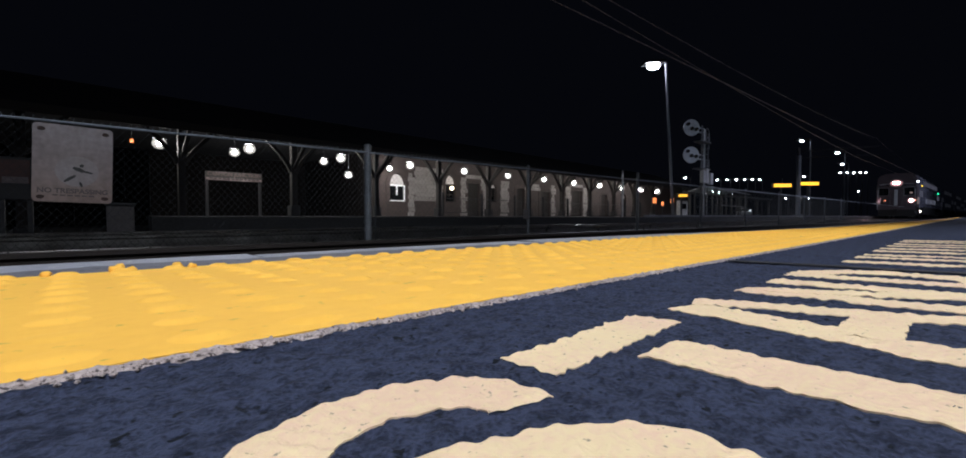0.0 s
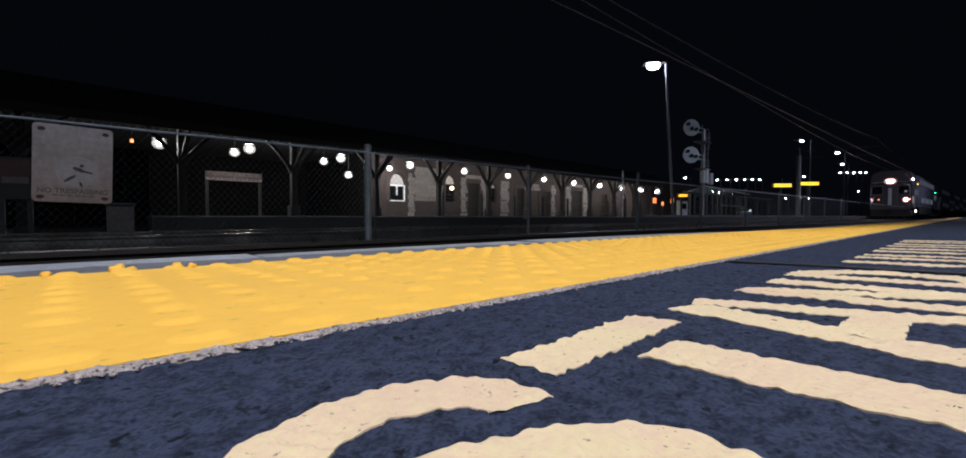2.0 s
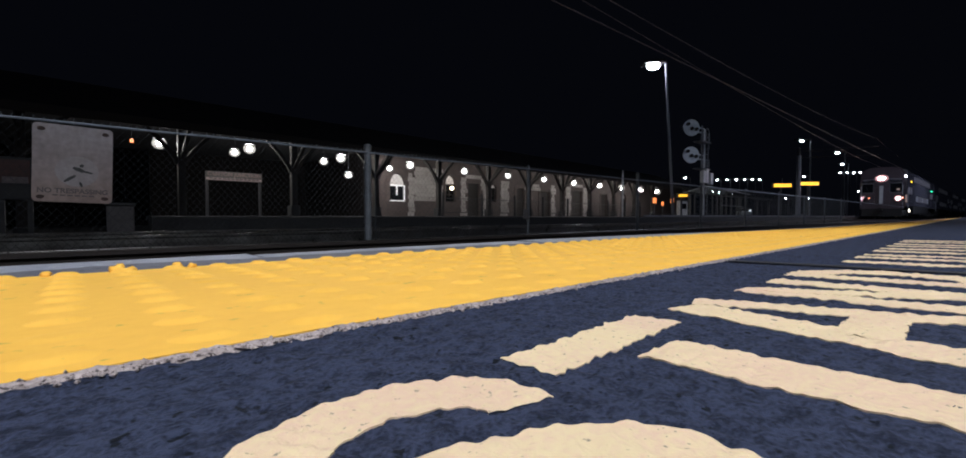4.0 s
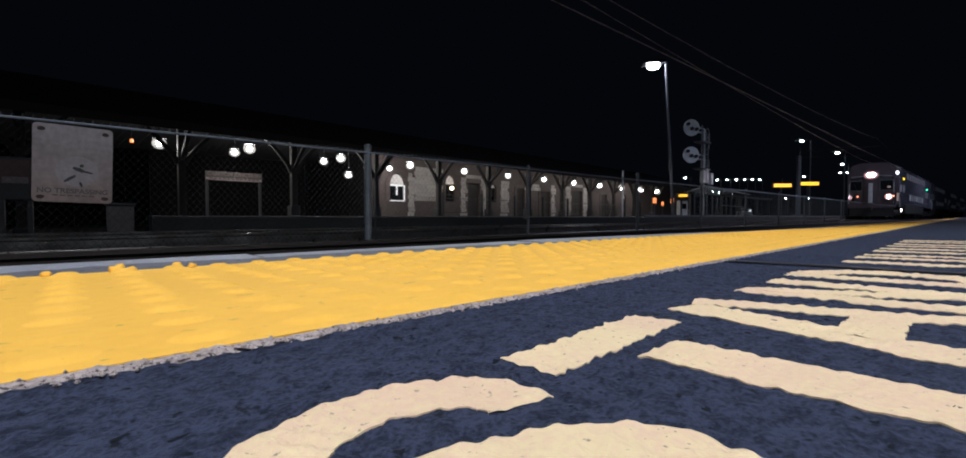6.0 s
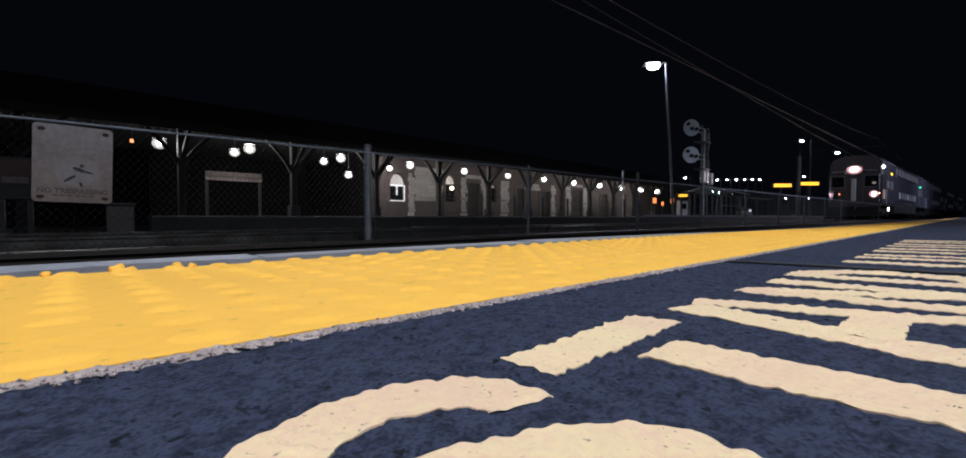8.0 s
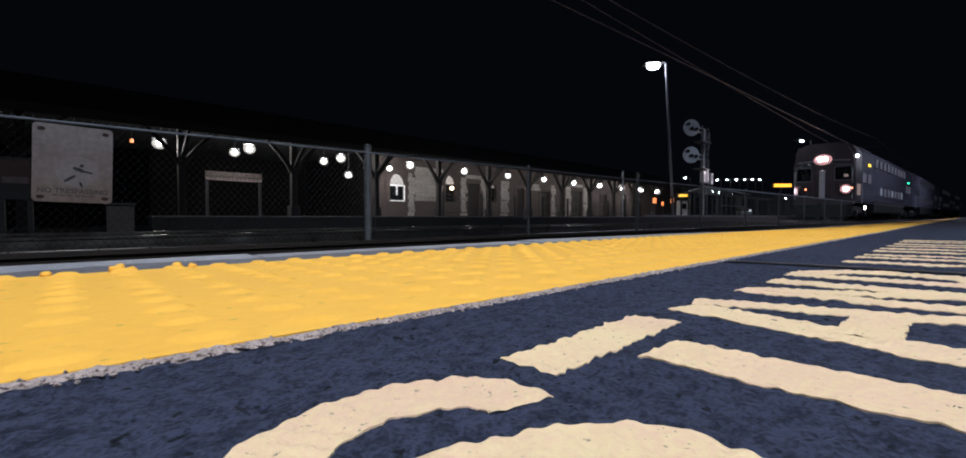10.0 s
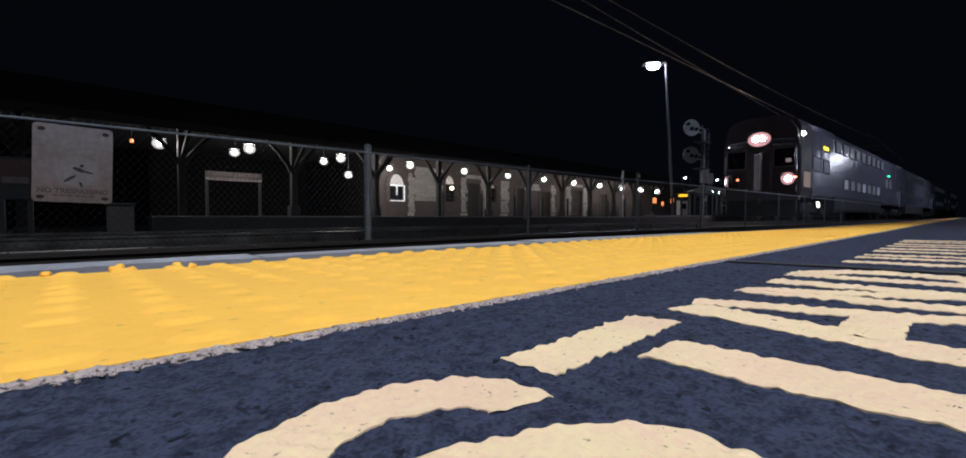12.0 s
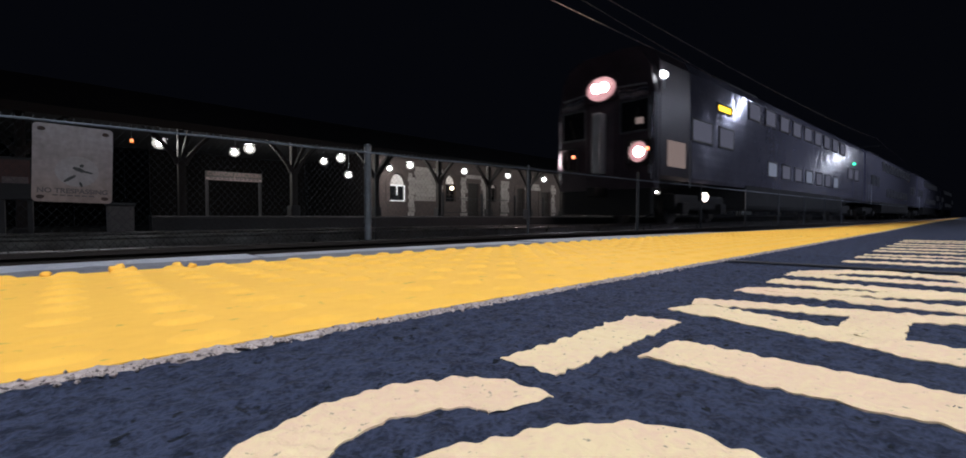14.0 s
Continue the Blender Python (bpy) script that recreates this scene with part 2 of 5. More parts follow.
M_CARLIGHT = glow("car_headlight_glow", (1.0, 0.86, 0.72), 7)
M_TAIL = glow("red_tail_light_glow", (1.0, 0.06, 0.12), 3.5)
M_FANLIGHT = glow("lit_fanlight_glass", (1.0, 0.80, 0.72), 0.12)
M_STRIP = glow("white_light_strip", (0.95, 0.97, 1.0), 0.8)


# ================= mesh helpers =================
def add_box(bm, x0, x1, y0, y1, z0, z1, bevel=0.0):
    r = bmesh.ops.create_cube(bm, size=1.0, matrix=Matrix.Translation(((x0 + x1) / 2, (y0 + y1) / 2, (z0 + z1) / 2)) @ Matrix.Diagonal((x1 - x0, y1 - y0, z1 - z0, 1)))
    if bevel:
        es = {e for v in r["verts"] for e in v.link_edges}
        bmesh.ops.bevel(bm, geom=list(es), offset=bevel, segments=2, affect="EDGES", profile=0.6)


def box(x0, x1, y0, y1, z0, z1, bevel=0.0):
    bm = bmesh.new()
    add_box(bm, x0, x1, y0, y1, z0, z1, bevel)
    return bm


def add_rod(bm, a, b, r0, r1=None, n=8):
    a, b = Vector(a), Vector(b)
    r1 = r0 if r1 is None else r1
    q = (b - a).to_track_quat("Z", "Y").to_matrix().to_4x4()
    bmesh.ops.create_cone(bm, cap_ends=True, segments=n, radius1=r0, radius2=r1, depth=(b - a).length, matrix=Matrix.Translation((a + b) / 2) @ q)


def add_tube(bm, pts, r, n=6):
    """One continuous tube along points that run roughly in x."""
    rings = [[bm.verts.new((q[0], q[1] + r * math.cos(2 * math.pi * k / n), q[2] + r * math.sin(2 * math.pi * k / n))) for k in range(n)] for q in pts]
    for a, b in zip(rings, rings[1:]):
        for k in range(n):
            bm.faces.new((a[k], b[k], b[(k + 1) % n], a[(k + 1) % n]))


def rod(a, b, r0, r1=None, n=10):
    bm = bmesh.new()
    add_rod(bm, a, b, r0, r1, n)
    return bm


def add_prism(bm, pts, plane, lo, hi):
    """A closed outline in the plane 'xy', 'xz' or 'yz', pushed from lo to hi along the third axis."""
    def at(p, k):
        return {"xy": (p[0], p[1], k), "xz": (p[0], k, p[1]), "yz": (k, p[0], p[1])}[plane]
    v0, v1 = [bm.verts.new(at(p, lo)) for p in pts], [bm.verts.new(at(p, hi)) for p in pts]
    n = len(pts)
    bm.faces.new(v0), bm.faces.new(v1)
    for i in range(n):
        bm.faces.new((v0[i], v0[(i + 1) % n], v1[(i + 1) % n], v1[i]))
    bmesh.ops.recalc_face_normals(bm, faces=bm.faces)


def prism(pts, plane, lo, hi):
    bm = bmesh.new()
    add_prism(bm, pts, plane, lo, hi)
    return bm


def finish(name, bm, material, smooth=False):
    me = bpy.data.meshes.new(name)
    bm.to_mesh(me)
    bm.free()
    me.materials.append(material)
    if smooth:
        me.polygons.foreach_set("use_smooth", [True] * len(me.polygons))
    return me


def part(name, bm, material, parent, label="", smooth=False):
    ob = new(name, finish(name, bm, material, smooth))
    ob.parent = parent
    if label:
        ob["label"] = label
    return ob


def piece(name, me, parent, m):
    ob = new(name, me)
    ob.parent = parent
    ob.matrix_basis = m
    return ob


def thing(name, m, label, category, group="", kind=""):
    ob = new(name)
    ob.matrix_basis = m
    return tagged(ob, label, category, group, kind)


def text_mesh(name, body, size, material, extrude=0.001, bold=0.0):
    cu = bpy.data.curves.new(name, "FONT")
    cu.body, cu.size, cu.extrude, cu.align_x, cu.align_y, cu.offset = body, size, extrude, "CENTER", "CENTER", bold
    tmp = bpy.data.objects.new("lettering", cu)
    scene.collection.objects.link(tmp)
    me = bpy.data.meshes.new_from_object(tmp.evaluated_get(bpy.context.evaluated_depsgraph_get()))
    bpy.data.objects.remove(tmp)
    me.materials.clear()
    me.materials.append(material)
    return me


# ================= plan =================
SLOPE = -0.0165                               # the platform falls towards the track
TRACK = pose(0, 0, 0, 0, 0, -2.06)            # the line's own direction
STATION = pose(5.0, 20.6, 0, 0, 0, 3.4)       # the depot stands at a small angle to it
RAIL_Z = -0.16
LINE_NEAR, LINE_FAR = 3.0, 7.17
FENCE_Y = 4.76


def ease(x, a, b):
    k = min(1, max(0, (x - a) / (b - a)))
    return k * k * (3 - 2 * k)


def cross_fall(x):
    """The strip tips more and more towards the track along the platform."""
    return 0.030 + 0.036 * ease(x, 0.8, 5.7)


def strip_edge(x):
    return 0.855 - 0.275 * min(1, max(0, (x - 8.5) / 16.7))


def strip_z(x, y):
    return SLOPE * STRIP_NEAR + 0.0015 - cross_fall(x) * (y - STRIP_NEAR)


def curb_edge(x):
    return strip_edge(x) + 0.28 - 0.09 * ease(x, 8.5, 25)


def curb_z(x, y):
    return strip_z(x, strip_edge(x)) - 0.007 - 0.8 * (cross_fall(x) - 0.030) * (y - strip_edge(x))


STRIP_NEAR = 0.25


def ground():
    bm = bmesh.new()
    bmesh.ops.create_grid(bm, x_segments=2, y_segments=2, size=1500)
    ob = new("ground", finish("ground", bm, M_GROUND))
    ob.location = (0, 0, -0.75)
    tagged(ob, "dark bare earth stretching beyond the railway", "ground", kind="structure")


def trackbed():
    bm = bmesh.new()
    nx, rows = 300, [(0.75, -0.5), (1.5, -0.34), (2.0, -0.33), (3.0, -0.35), (4.2, -0.33), (5.2, -0.33), (6.3, -0.33), (7.2, -0.35), (8.0, -0.33), (8.5, -0.4), (9.0, -0.5)]
    xs = [-14 + 260 * (i / nx) ** 1.6 for i in range(nx + 1)]
    vs = [[bm.verts.new((x, y, z + 0.03 * noise.noise((x * 3, y * 3, 0)))) for y, z in rows] for x in xs]
    for i in range(nx):
        for j in range(len(rows) - 1):
            bm.faces.new((vs[i][j], vs[i + 1][j], vs[i + 1][j + 1], vs[i][j + 1]))
    ob = new("trackbed", finish("trackbed", bm, M_BALLAST))
    ob.matrix_basis = TRACK
    tagged(ob, "dark crushed stone ballast between the platforms", "trackbed", kind="structure")
    # loose stones
    rnd = random.Random(4)
    verts, faces = [], []
    for _ in range(5000):
        x, y, s = rnd.uniform(-2, 16), rnd.uniform(1.4, 8.2), rnd.uniform(0.015, 0.035)
        k = len(verts)
        for d in ((1, 0, 0), (0, 1, 0), (-1, 0, 0), (0, -1, 0), (0, 0, 0.8), (0, 0, -0.8)):
            verts.append((x + s * d[0] * rnd.uniform(0.7, 1.2), y + s * d[1] * rnd.uniform(0.7, 1.2), -0.32 + s * d[2] * rnd.uniform(0.6, 1.1)))
        for a, b in ((0, 1), (1, 2), (2, 3), (3, 0)):
            faces += [(k + a, k + b, k + 4), (k + b, k + a, k + 5)]
    me = bpy.data.meshes.new("ballast_stones")
    me.from_pydata(verts, [], faces)
    me.materials.append(M_BALLAST)
    st = new("ballast_stones", me)
    st.matrix_basis = TRACK
    tagged(st, "loose dark crushed ballast stones on the trackbed", "gravel", kind="stuff")


def rails():
    prof = [(-0.075, -0.17), (0.075, -0.17), (0.07, -0.155), (0.012, -0.14), (0.012, -0.04), (0.036, -0.03), (0.036, -0.004), (0.03, 0.0), (-0.03, 0.0), (-0.036, -0.004), (-0.036, -0.03), (-0.012, -0.04), (-0.012, -0.14), (-0.07, -0.155)]
    for line in (LINE_NEAR, LINE_FAR):
        for side in (-0.75, 0.75):
            ob = new("rail", finish("rail", prism(prof, "yz", -14, 240), M_RAIL if line == LINE_FAR else M_DARKRAIL))
            ob.matrix_basis = TRACK @ pose(0, line + side, RAIL_Z)
            tagged(ob, "worn steel running rail with shiny head" if line == LINE_FAR else "dull dark running rail of the near track", "rail", "running rails", kind="structure")
    for line in (LINE_NEAR, LINE_FAR):
        tie = finish("railway_tie", box(-0.12, 0.12, -1.28, 1.28, -0.18, 0, 0.02), M_TIE if line == LINE_FAR else M_DARKTIE)
        for i in range(60):
            ob = new("railway_tie", tie)
            ob.matrix_basis = TRACK @ pose(-6 + 0.62 * i, line, RAIL_Z - 0.165)
            tagged(ob, "grey concrete tie set in the ballast" if line == LINE_FAR else "dark tie set in the ballast", "railway tie", "ties under the rails")


def deck(x, y):
    """Height of the rough asphalt."""
    z = SLOPE * y
    if -0.5 < x < 2.2 and -0.3 < y < 0.3:
        z += 0.0005 * noise.noise((x * 80, y * 80, 3)) + 0.0015 * noise.noise((x * 190, y * 190, 5)) + 0.0006 * noise.noise((x * 14, y * 14, 7))
    return z


def platform():
    """Asphalt deck, falling gently to the track; rough and fine near the camera."""
    bm = bmesh.new()
    ys = [-9, -4, -1.5, -0.5, -0.2] + [-0.1 + 0.002 * i for i in range(171)]
    xs = [-20, -8, -3, -1, -0.5] + [-0.2 + 0.002 * i for i in range(556)] + [0.92 + 0.01 * i for i in range(120)] + [2.2, 3, 5, 9, 18, 40, 90, 240]
    vs = [[bm.verts.new((x, y, deck(x, y))) for y in ys] for x in xs]
    for i in range(len(xs) - 1):
        for j in range(len(ys) - 1):
            bm.faces.new((vs[i][j], vs[i + 1][j], vs[i + 1][j + 1], vs[i][j + 1]))
    ob = new("platform", finish("platform", bm, M_ASPHALT, True))
    tagged(ob, "dark blue-grey worn asphalt station platform", "platform", kind="structure")
    # substructure under strip and curb
    bm = bmesh.new()
    xs = [-20, -8, -3] + [-1 + 0.3 * i for i in range(26)] + [8, 12, 18, 25, 35, 50, 62, 240]
    top = [[bm.verts.new((x, y, z)) for y, z in ((0.2, -0.012), (0.3, -0.055), (curb_edge(x) - 0.03, -0.12), (curb_edge(x) - 0.03, -0.8))] for x in xs]
    for i in range(len(xs) - 1):
        for j in range(3):
            bm.faces.new((top[i][j], top[i + 1][j], top[i + 1][j + 1], top[i][j + 1]))
    tagged(new("platform_wall", finish("platform_wall", bm, M_CURB)), "grey concrete platform edge wall", "wall", kind="structure")


def tactile_strip():
    """Painted tiles with truncated domes on a square grid of 60 mm."""
    LEN, WID, N, PITCH = 0.605, 0.605, 10, 0.0605
    RINGS = [(0.0065 + 0.0125 * k / 6, 0.0027 * (1 + math.cos(math.pi * k / 6)) - 0.0002) for k in range(6, -1, -1)]
    def add_dome(bm, cx, cy, seg, h):
        vv = [[bm.verts.new((cx + r * math.cos(2 * math.pi * k / seg), cy + r * math.sin(2 * math.pi * k / seg), z * h)) for k in range(seg)] for r, z in RINGS]
        for a, b in zip(vv, vv[1:]):
            for k in range(seg):
                bm.faces.new((a[k], a[(k + 1) % seg], b[(k + 1) % seg], b[k])).smooth = True
        bm.faces.new(vv[-1]).smooth = True
    def tile(x, w, seg):
        """A tile that follows the twist; its domes are part of it where seg is given."""
        bm = bmesh.new()
        nx, ny = 6, 6
        top = [[bm.verts.new((LEN * i / nx, w * j / ny, 0)) for j in range(ny + 1)] for i in range(nx + 1)]
        for i in range(nx):
            for j in range(ny):
                bm.faces.new((top[i][j], top[i + 1][j], top[i + 1][j + 1], top[i][j + 1]))
        ring = [top[i][0] for i in range(nx + 1)] + [top[nx][j] for j in range(1, ny + 1)] + [top[i][ny] for i in range(nx - 1, -1, -1)] + [top[0][j] for j in range(ny - 1, 0, -1)]
        low = [bm.verts.new((v.co.x, v.co.y, -0.03)) for v in ring]
        for k in range(len(ring)):
            bm.faces.new((ring[k], low[k], low[(k + 1) % len(ring)], ring[(k + 1) % len(ring)]))
        if seg:
            for i in range(N):
                for j in range(N):
                    add_dome(bm, PITCH * (i + 0.5), w * (j + 0.5) / N, seg, 1.25)
        for v in bm.verts:
            v.co.z += strip_z(x + v.co.x, STRIP_NEAR + v.co.y) + 0.0006 * noise.noise(((x + v.co.x) * 5, v.co.y * 5, 2))
        return finish("tactile_tile", bm, M_YELLOW)
    bm = bmesh.new()
    add_dome(bm, 0, 0, 16, 1.0)
    dome = finish("dome", bm, M_YELLOW)
    strip = thing("tactile_strip", Matrix(), "bright yellow painted tactile warning strip along the platform edge", "tactile paving", kind="structure")
    rnd = random.Random(7)
    for k in range(-9, 102):
        x = k * LEN - 0.10
        w = strip_edge(x + LEN / 2) - STRIP_NEAR
        single = 0 <= k < 3
        seg = 0 if single or x < -2 or x > 16 else 10 if x < 3 else 6
        ob = piece("tactile_tile", tile(x, w, seg), strip, pose(x, STRIP_NEAR, 0))
        if single:
            # heavily painted domes, lowered towards the walkway to flatten their shading
            for i in range(N):
                for j in range(N):
                    lx, ly = PITCH * (i + 0.5), w * (j + 0.5) / N
                    h = rnd.uniform(0.85, 1.1) * (0.55 if rnd.random() < 0.06 else 1) * (0.45 + 0.55 * ly / w + 0.25 * max(0, (x + lx) / 1.8))
                    zz = strip_z(x + lx, STRIP_NEAR + ly) + 0.0006 * noise.noise(((x + lx) * 5, ly * 5, 2))
                    piece("dome", dome, ob, pose(lx, ly, zz, -math.degrees(math.atan(cross_fall(x + lx)))) @ Matrix.Diagonal((rnd.uniform(0.95, 1.08), 1, h, 1)))
    # lumps of paint and grit on the outer edge
    for i, (lx, ly, r) in enumerate(((0.045, 0.838, 0.010), (0.062, 0.842, 0.006), (0.118, 0.842, 0.008), (0.137, 0.838, 0.006), (-0.03, 0.842, 0.006))):
        bm = bmesh.new()
        bmesh.ops.create_icosphere(bm, subdivisions=2, radius=r)
        for v in bm.verts:
            v.co *= 1 + 0.5 * noise.noise(v.co * 190 + Vector((i * 3, 0, 0)))
            v.co.z *= 0.8
        lump = part("paint_lump", bm, M_YELLOW, strip, "hardened lump of yellow paint", True)
        lump.location = (lx, ly, strip_z(lx, ly) + r * 0.4)


def curb():
    ob = thing("platform_curb", Matrix(), "pale grey concrete coping along the platform edge", "curb", kind="structure")
    x = -6.0
    rnd = random.Random(9)
    while x < 62:
        n = 0.9
        bm = bmesh.new()
        segs = 6
        pts0, pts1 = [], []
        for k in range(segs + 1):
            xx = x + 0.004 + (n - 0.008) * k / segs
            pts0.append((xx, strip_edge(xx) + 0.004 + 0.004 * noise.noise((xx * 9, 0, 0))))
            pts1.append((xx, curb_edge(xx) + 0.012 * noise.noise((xx * 7, 5, 0))))
        dz = rnd.uniform(-0.002, 0.002)
        add_prism(bm, pts0 + pts1[::-1], "xy", -0.16, 0.0)
        bmesh.ops.bevel(bm, geom=[e for e in bm.edges if all(v.co.z > -0.1 for v in e.verts)], offset=0.005, segments=2, affect="EDGES")
        for v in bm.verts:
            if v.co.z > -0.1:
                v.co.z += curb_z(v.co.x, v.co.y) + dz
        me = finish("coping_stone", bm, M_CURB)
        piece("coping_stone", me, ob, Matrix())
        x += n
    # darker seam where the strip meets the coping
    bm = bmesh.new()
    vs = []
    for i in range(900):
        xx = -6.0 + 0.02 * i
        e = strip_edge(xx)
        w = 0.125 - 0.075 * ease(xx, 0.5, 1.6) + 0.025 * noise.noise((xx * 5, 3, 9)) + 0.015 * noise.noise((xx * 31, 3, 9))
        vs.append([bm.verts.new((xx, y, curb_z(xx, y) + 0.0045)) for y in (e + 0.002, e + w * 0.5, e + w)])
    for a, b in zip(vs, vs[1:]):
        for j in range(2):
            bm.faces.new((a[j], b[j], b[j + 1], a[j + 1]))
    tagged(new("darker_seam", finish("darker_seam", bm, M_SEAM)), "darker grey seam along the inner edge of the coping", "joint", kind="structure")
    # crumbled mortar line between strip and asphalt
    bm = bmesh.new()
    xs = [-0.6 + 0.002 * i for i in range(1000)] + [1.4 + 0.02 * i for i in range(400)]
    rows = (0.0, 0.25, 0.5, 0.75, 1.0)
    vs = []
    for xx in xs:
        wid = max(0.0015, 0.0098 + 0.006 * noise.noise((xx * 9, 1, 0)) + 0.007 * noise.noise((xx * 45, 2, 0)) + 0.004 * noise.noise((xx * 210, 4, 0)))
        y0 = STRIP_NEAR - 0.001 + 0.003 * noise.noise((xx * 40, 8, 0))
        vs.append([bm.verts.new((xx, y0 - wid * r, SLOPE * STRIP_NEAR + 0.0002 + 0.0036 * math.sin(math.pi * min(1, r * 0.9 + 0.12)) * (0.65 + 0.55 * noise.noise((xx * 90, r * 5, 4)) + 0.45 * noise.noise((xx * 240, r * 9, 6))) - 0.002 * r)) for r in rows])
    for i in range(len(xs) - 1):
        for j in range(4):
            bm.faces.new((vs[i][j], vs[i][j + 1], vs[i + 1][j + 1], vs[i + 1][j]))
    tagged(new("mortar_edge", finish("mortar_edge", bm, M_CRUMB)), "crumbling whitish mortar line beside the yellow strip", "mortar joint", kind="structure")


def crumbs():
    """Loose grit broken out of the mortar line."""
    rnd = random.Random(12)
    verts, faces = [], []
    for _ in range(1300):
        x = -0.25 + 2.2 * rnd.random() ** 1.3
        y, r = STRIP_NEAR - rnd.gauss(0.0095, 0.0035), rnd.uniform(0.0005, 0.0018)
        k = len(verts)
        for d in ((1, 0, 0), (0, 1, 0), (-1, 0, 0), (0, -1, 0), (0, 0, 1), (0, 0, -1)):
            verts.append((x + d[0] * r * rnd.uniform(0.6, 1.4), y + d[1] * r * rnd.uniform(0.6, 1.4), SLOPE * y + 0.0012 + d[2] * r * rnd.uniform(0.6, 1.1)))
        for a, b in ((0, 1), (1, 2), (2, 3), (3, 0)):
            faces += [(k + a, k + b, k + 4), (k + b, k + a, k + 5)]
    me = bpy.data.meshes.new("mortar_crumbs")
    me.from_pydata(verts, [], faces)
    me.materials.append(M_CRUMB)
    tagged(new("mortar_crumbs", me), "loose whitish mortar crumbs beside the yellow strip", "grit", kind="stuff")


def stroke(points, half, seed, butt=True):
    """Outline of a brushed stroke round a line of points, with ragged edges."""
    dense = []
    for a, b in zip(points, points[1:]):
        n = max(2, int(math.dist(a, b) / 0.0015))
        dense += [(a[0] + (b[0] - a[0]) * k / n, a[1] + (b[1] - a[1]) * k / n) for k in range(n)]
    dense.append(points[-1])
    # soften the corners of curved strokes
    if len(points) > 2:
        for _ in range(40):
            dense = [dense[0]] + [((a[0] + 2 * b[0] + c[0]) / 4, (a[1] + 2 * b[1] + c[1]) / 4) for a, b, c in zip(dense, dense[1:], dense[2:])] + [dense[-1]]
    left, right = [], []
    for i, q in enumerate(dense):
        a, b = dense[max(0, i - 1)], dense[min(len(dense) - 1, i + 1)]
        d = Vector((b[0] - a[0], b[1] - a[1])).normalized()
        n = Vector((-d.y, d.x))
        for lst, s in ((left, 1), (right, -1)):
            w = half + 0.0015 * noise.noise((q[0] * 130, q[1] * 130, seed + s)) + 0.0013 * noise.noise((q[0] * 260, q[1] * 260, seed + s))
            lst.append((q[0] + n.x * w * s, q[1] + n.y * w * s))
    return left, right


def letter(strokes, parent, name, seed):
    bm = bmesh.new()
    for k, (pts, half) in enumerate(strokes):
        left, right = stroke(pts, half, seed * 10 + k * 3)
        dz, n = 0.0006 + 0.0001 * k, 8
        rows = [[bm.verts.new((x, y, deck(x, y) + dz)) for x, y in [(a[0] + (b[0] - a[0]) * c / n, a[1] + (b[1] - a[1]) * c / n) for c in range(n + 1)]] for a, b in zip(right, left)]
        for r0, r1 in zip(rows, rows[1:]):
            for c in range(n):
                bm.faces.new((r0[c], r1[c], r1[c + 1], r0[c + 1]))
        # thickness of the paint film
        for c in (0, n):
            top = [bm.verts.new(r[c].co) for r in rows]
            low = [bm.verts.new((r[c].co.x, r[c].co.y, r[c].co.z - 0.001)) for r in rows]
            for i in range(len(rows) - 1):
                bm.faces.new((top[i], top[i + 1], low[i + 1], low[i]))
    bmesh.ops.recalc_face_normals(bm, faces=bm.faces)
    return part(name, bm, M_CREAM, parent, smooth=True)


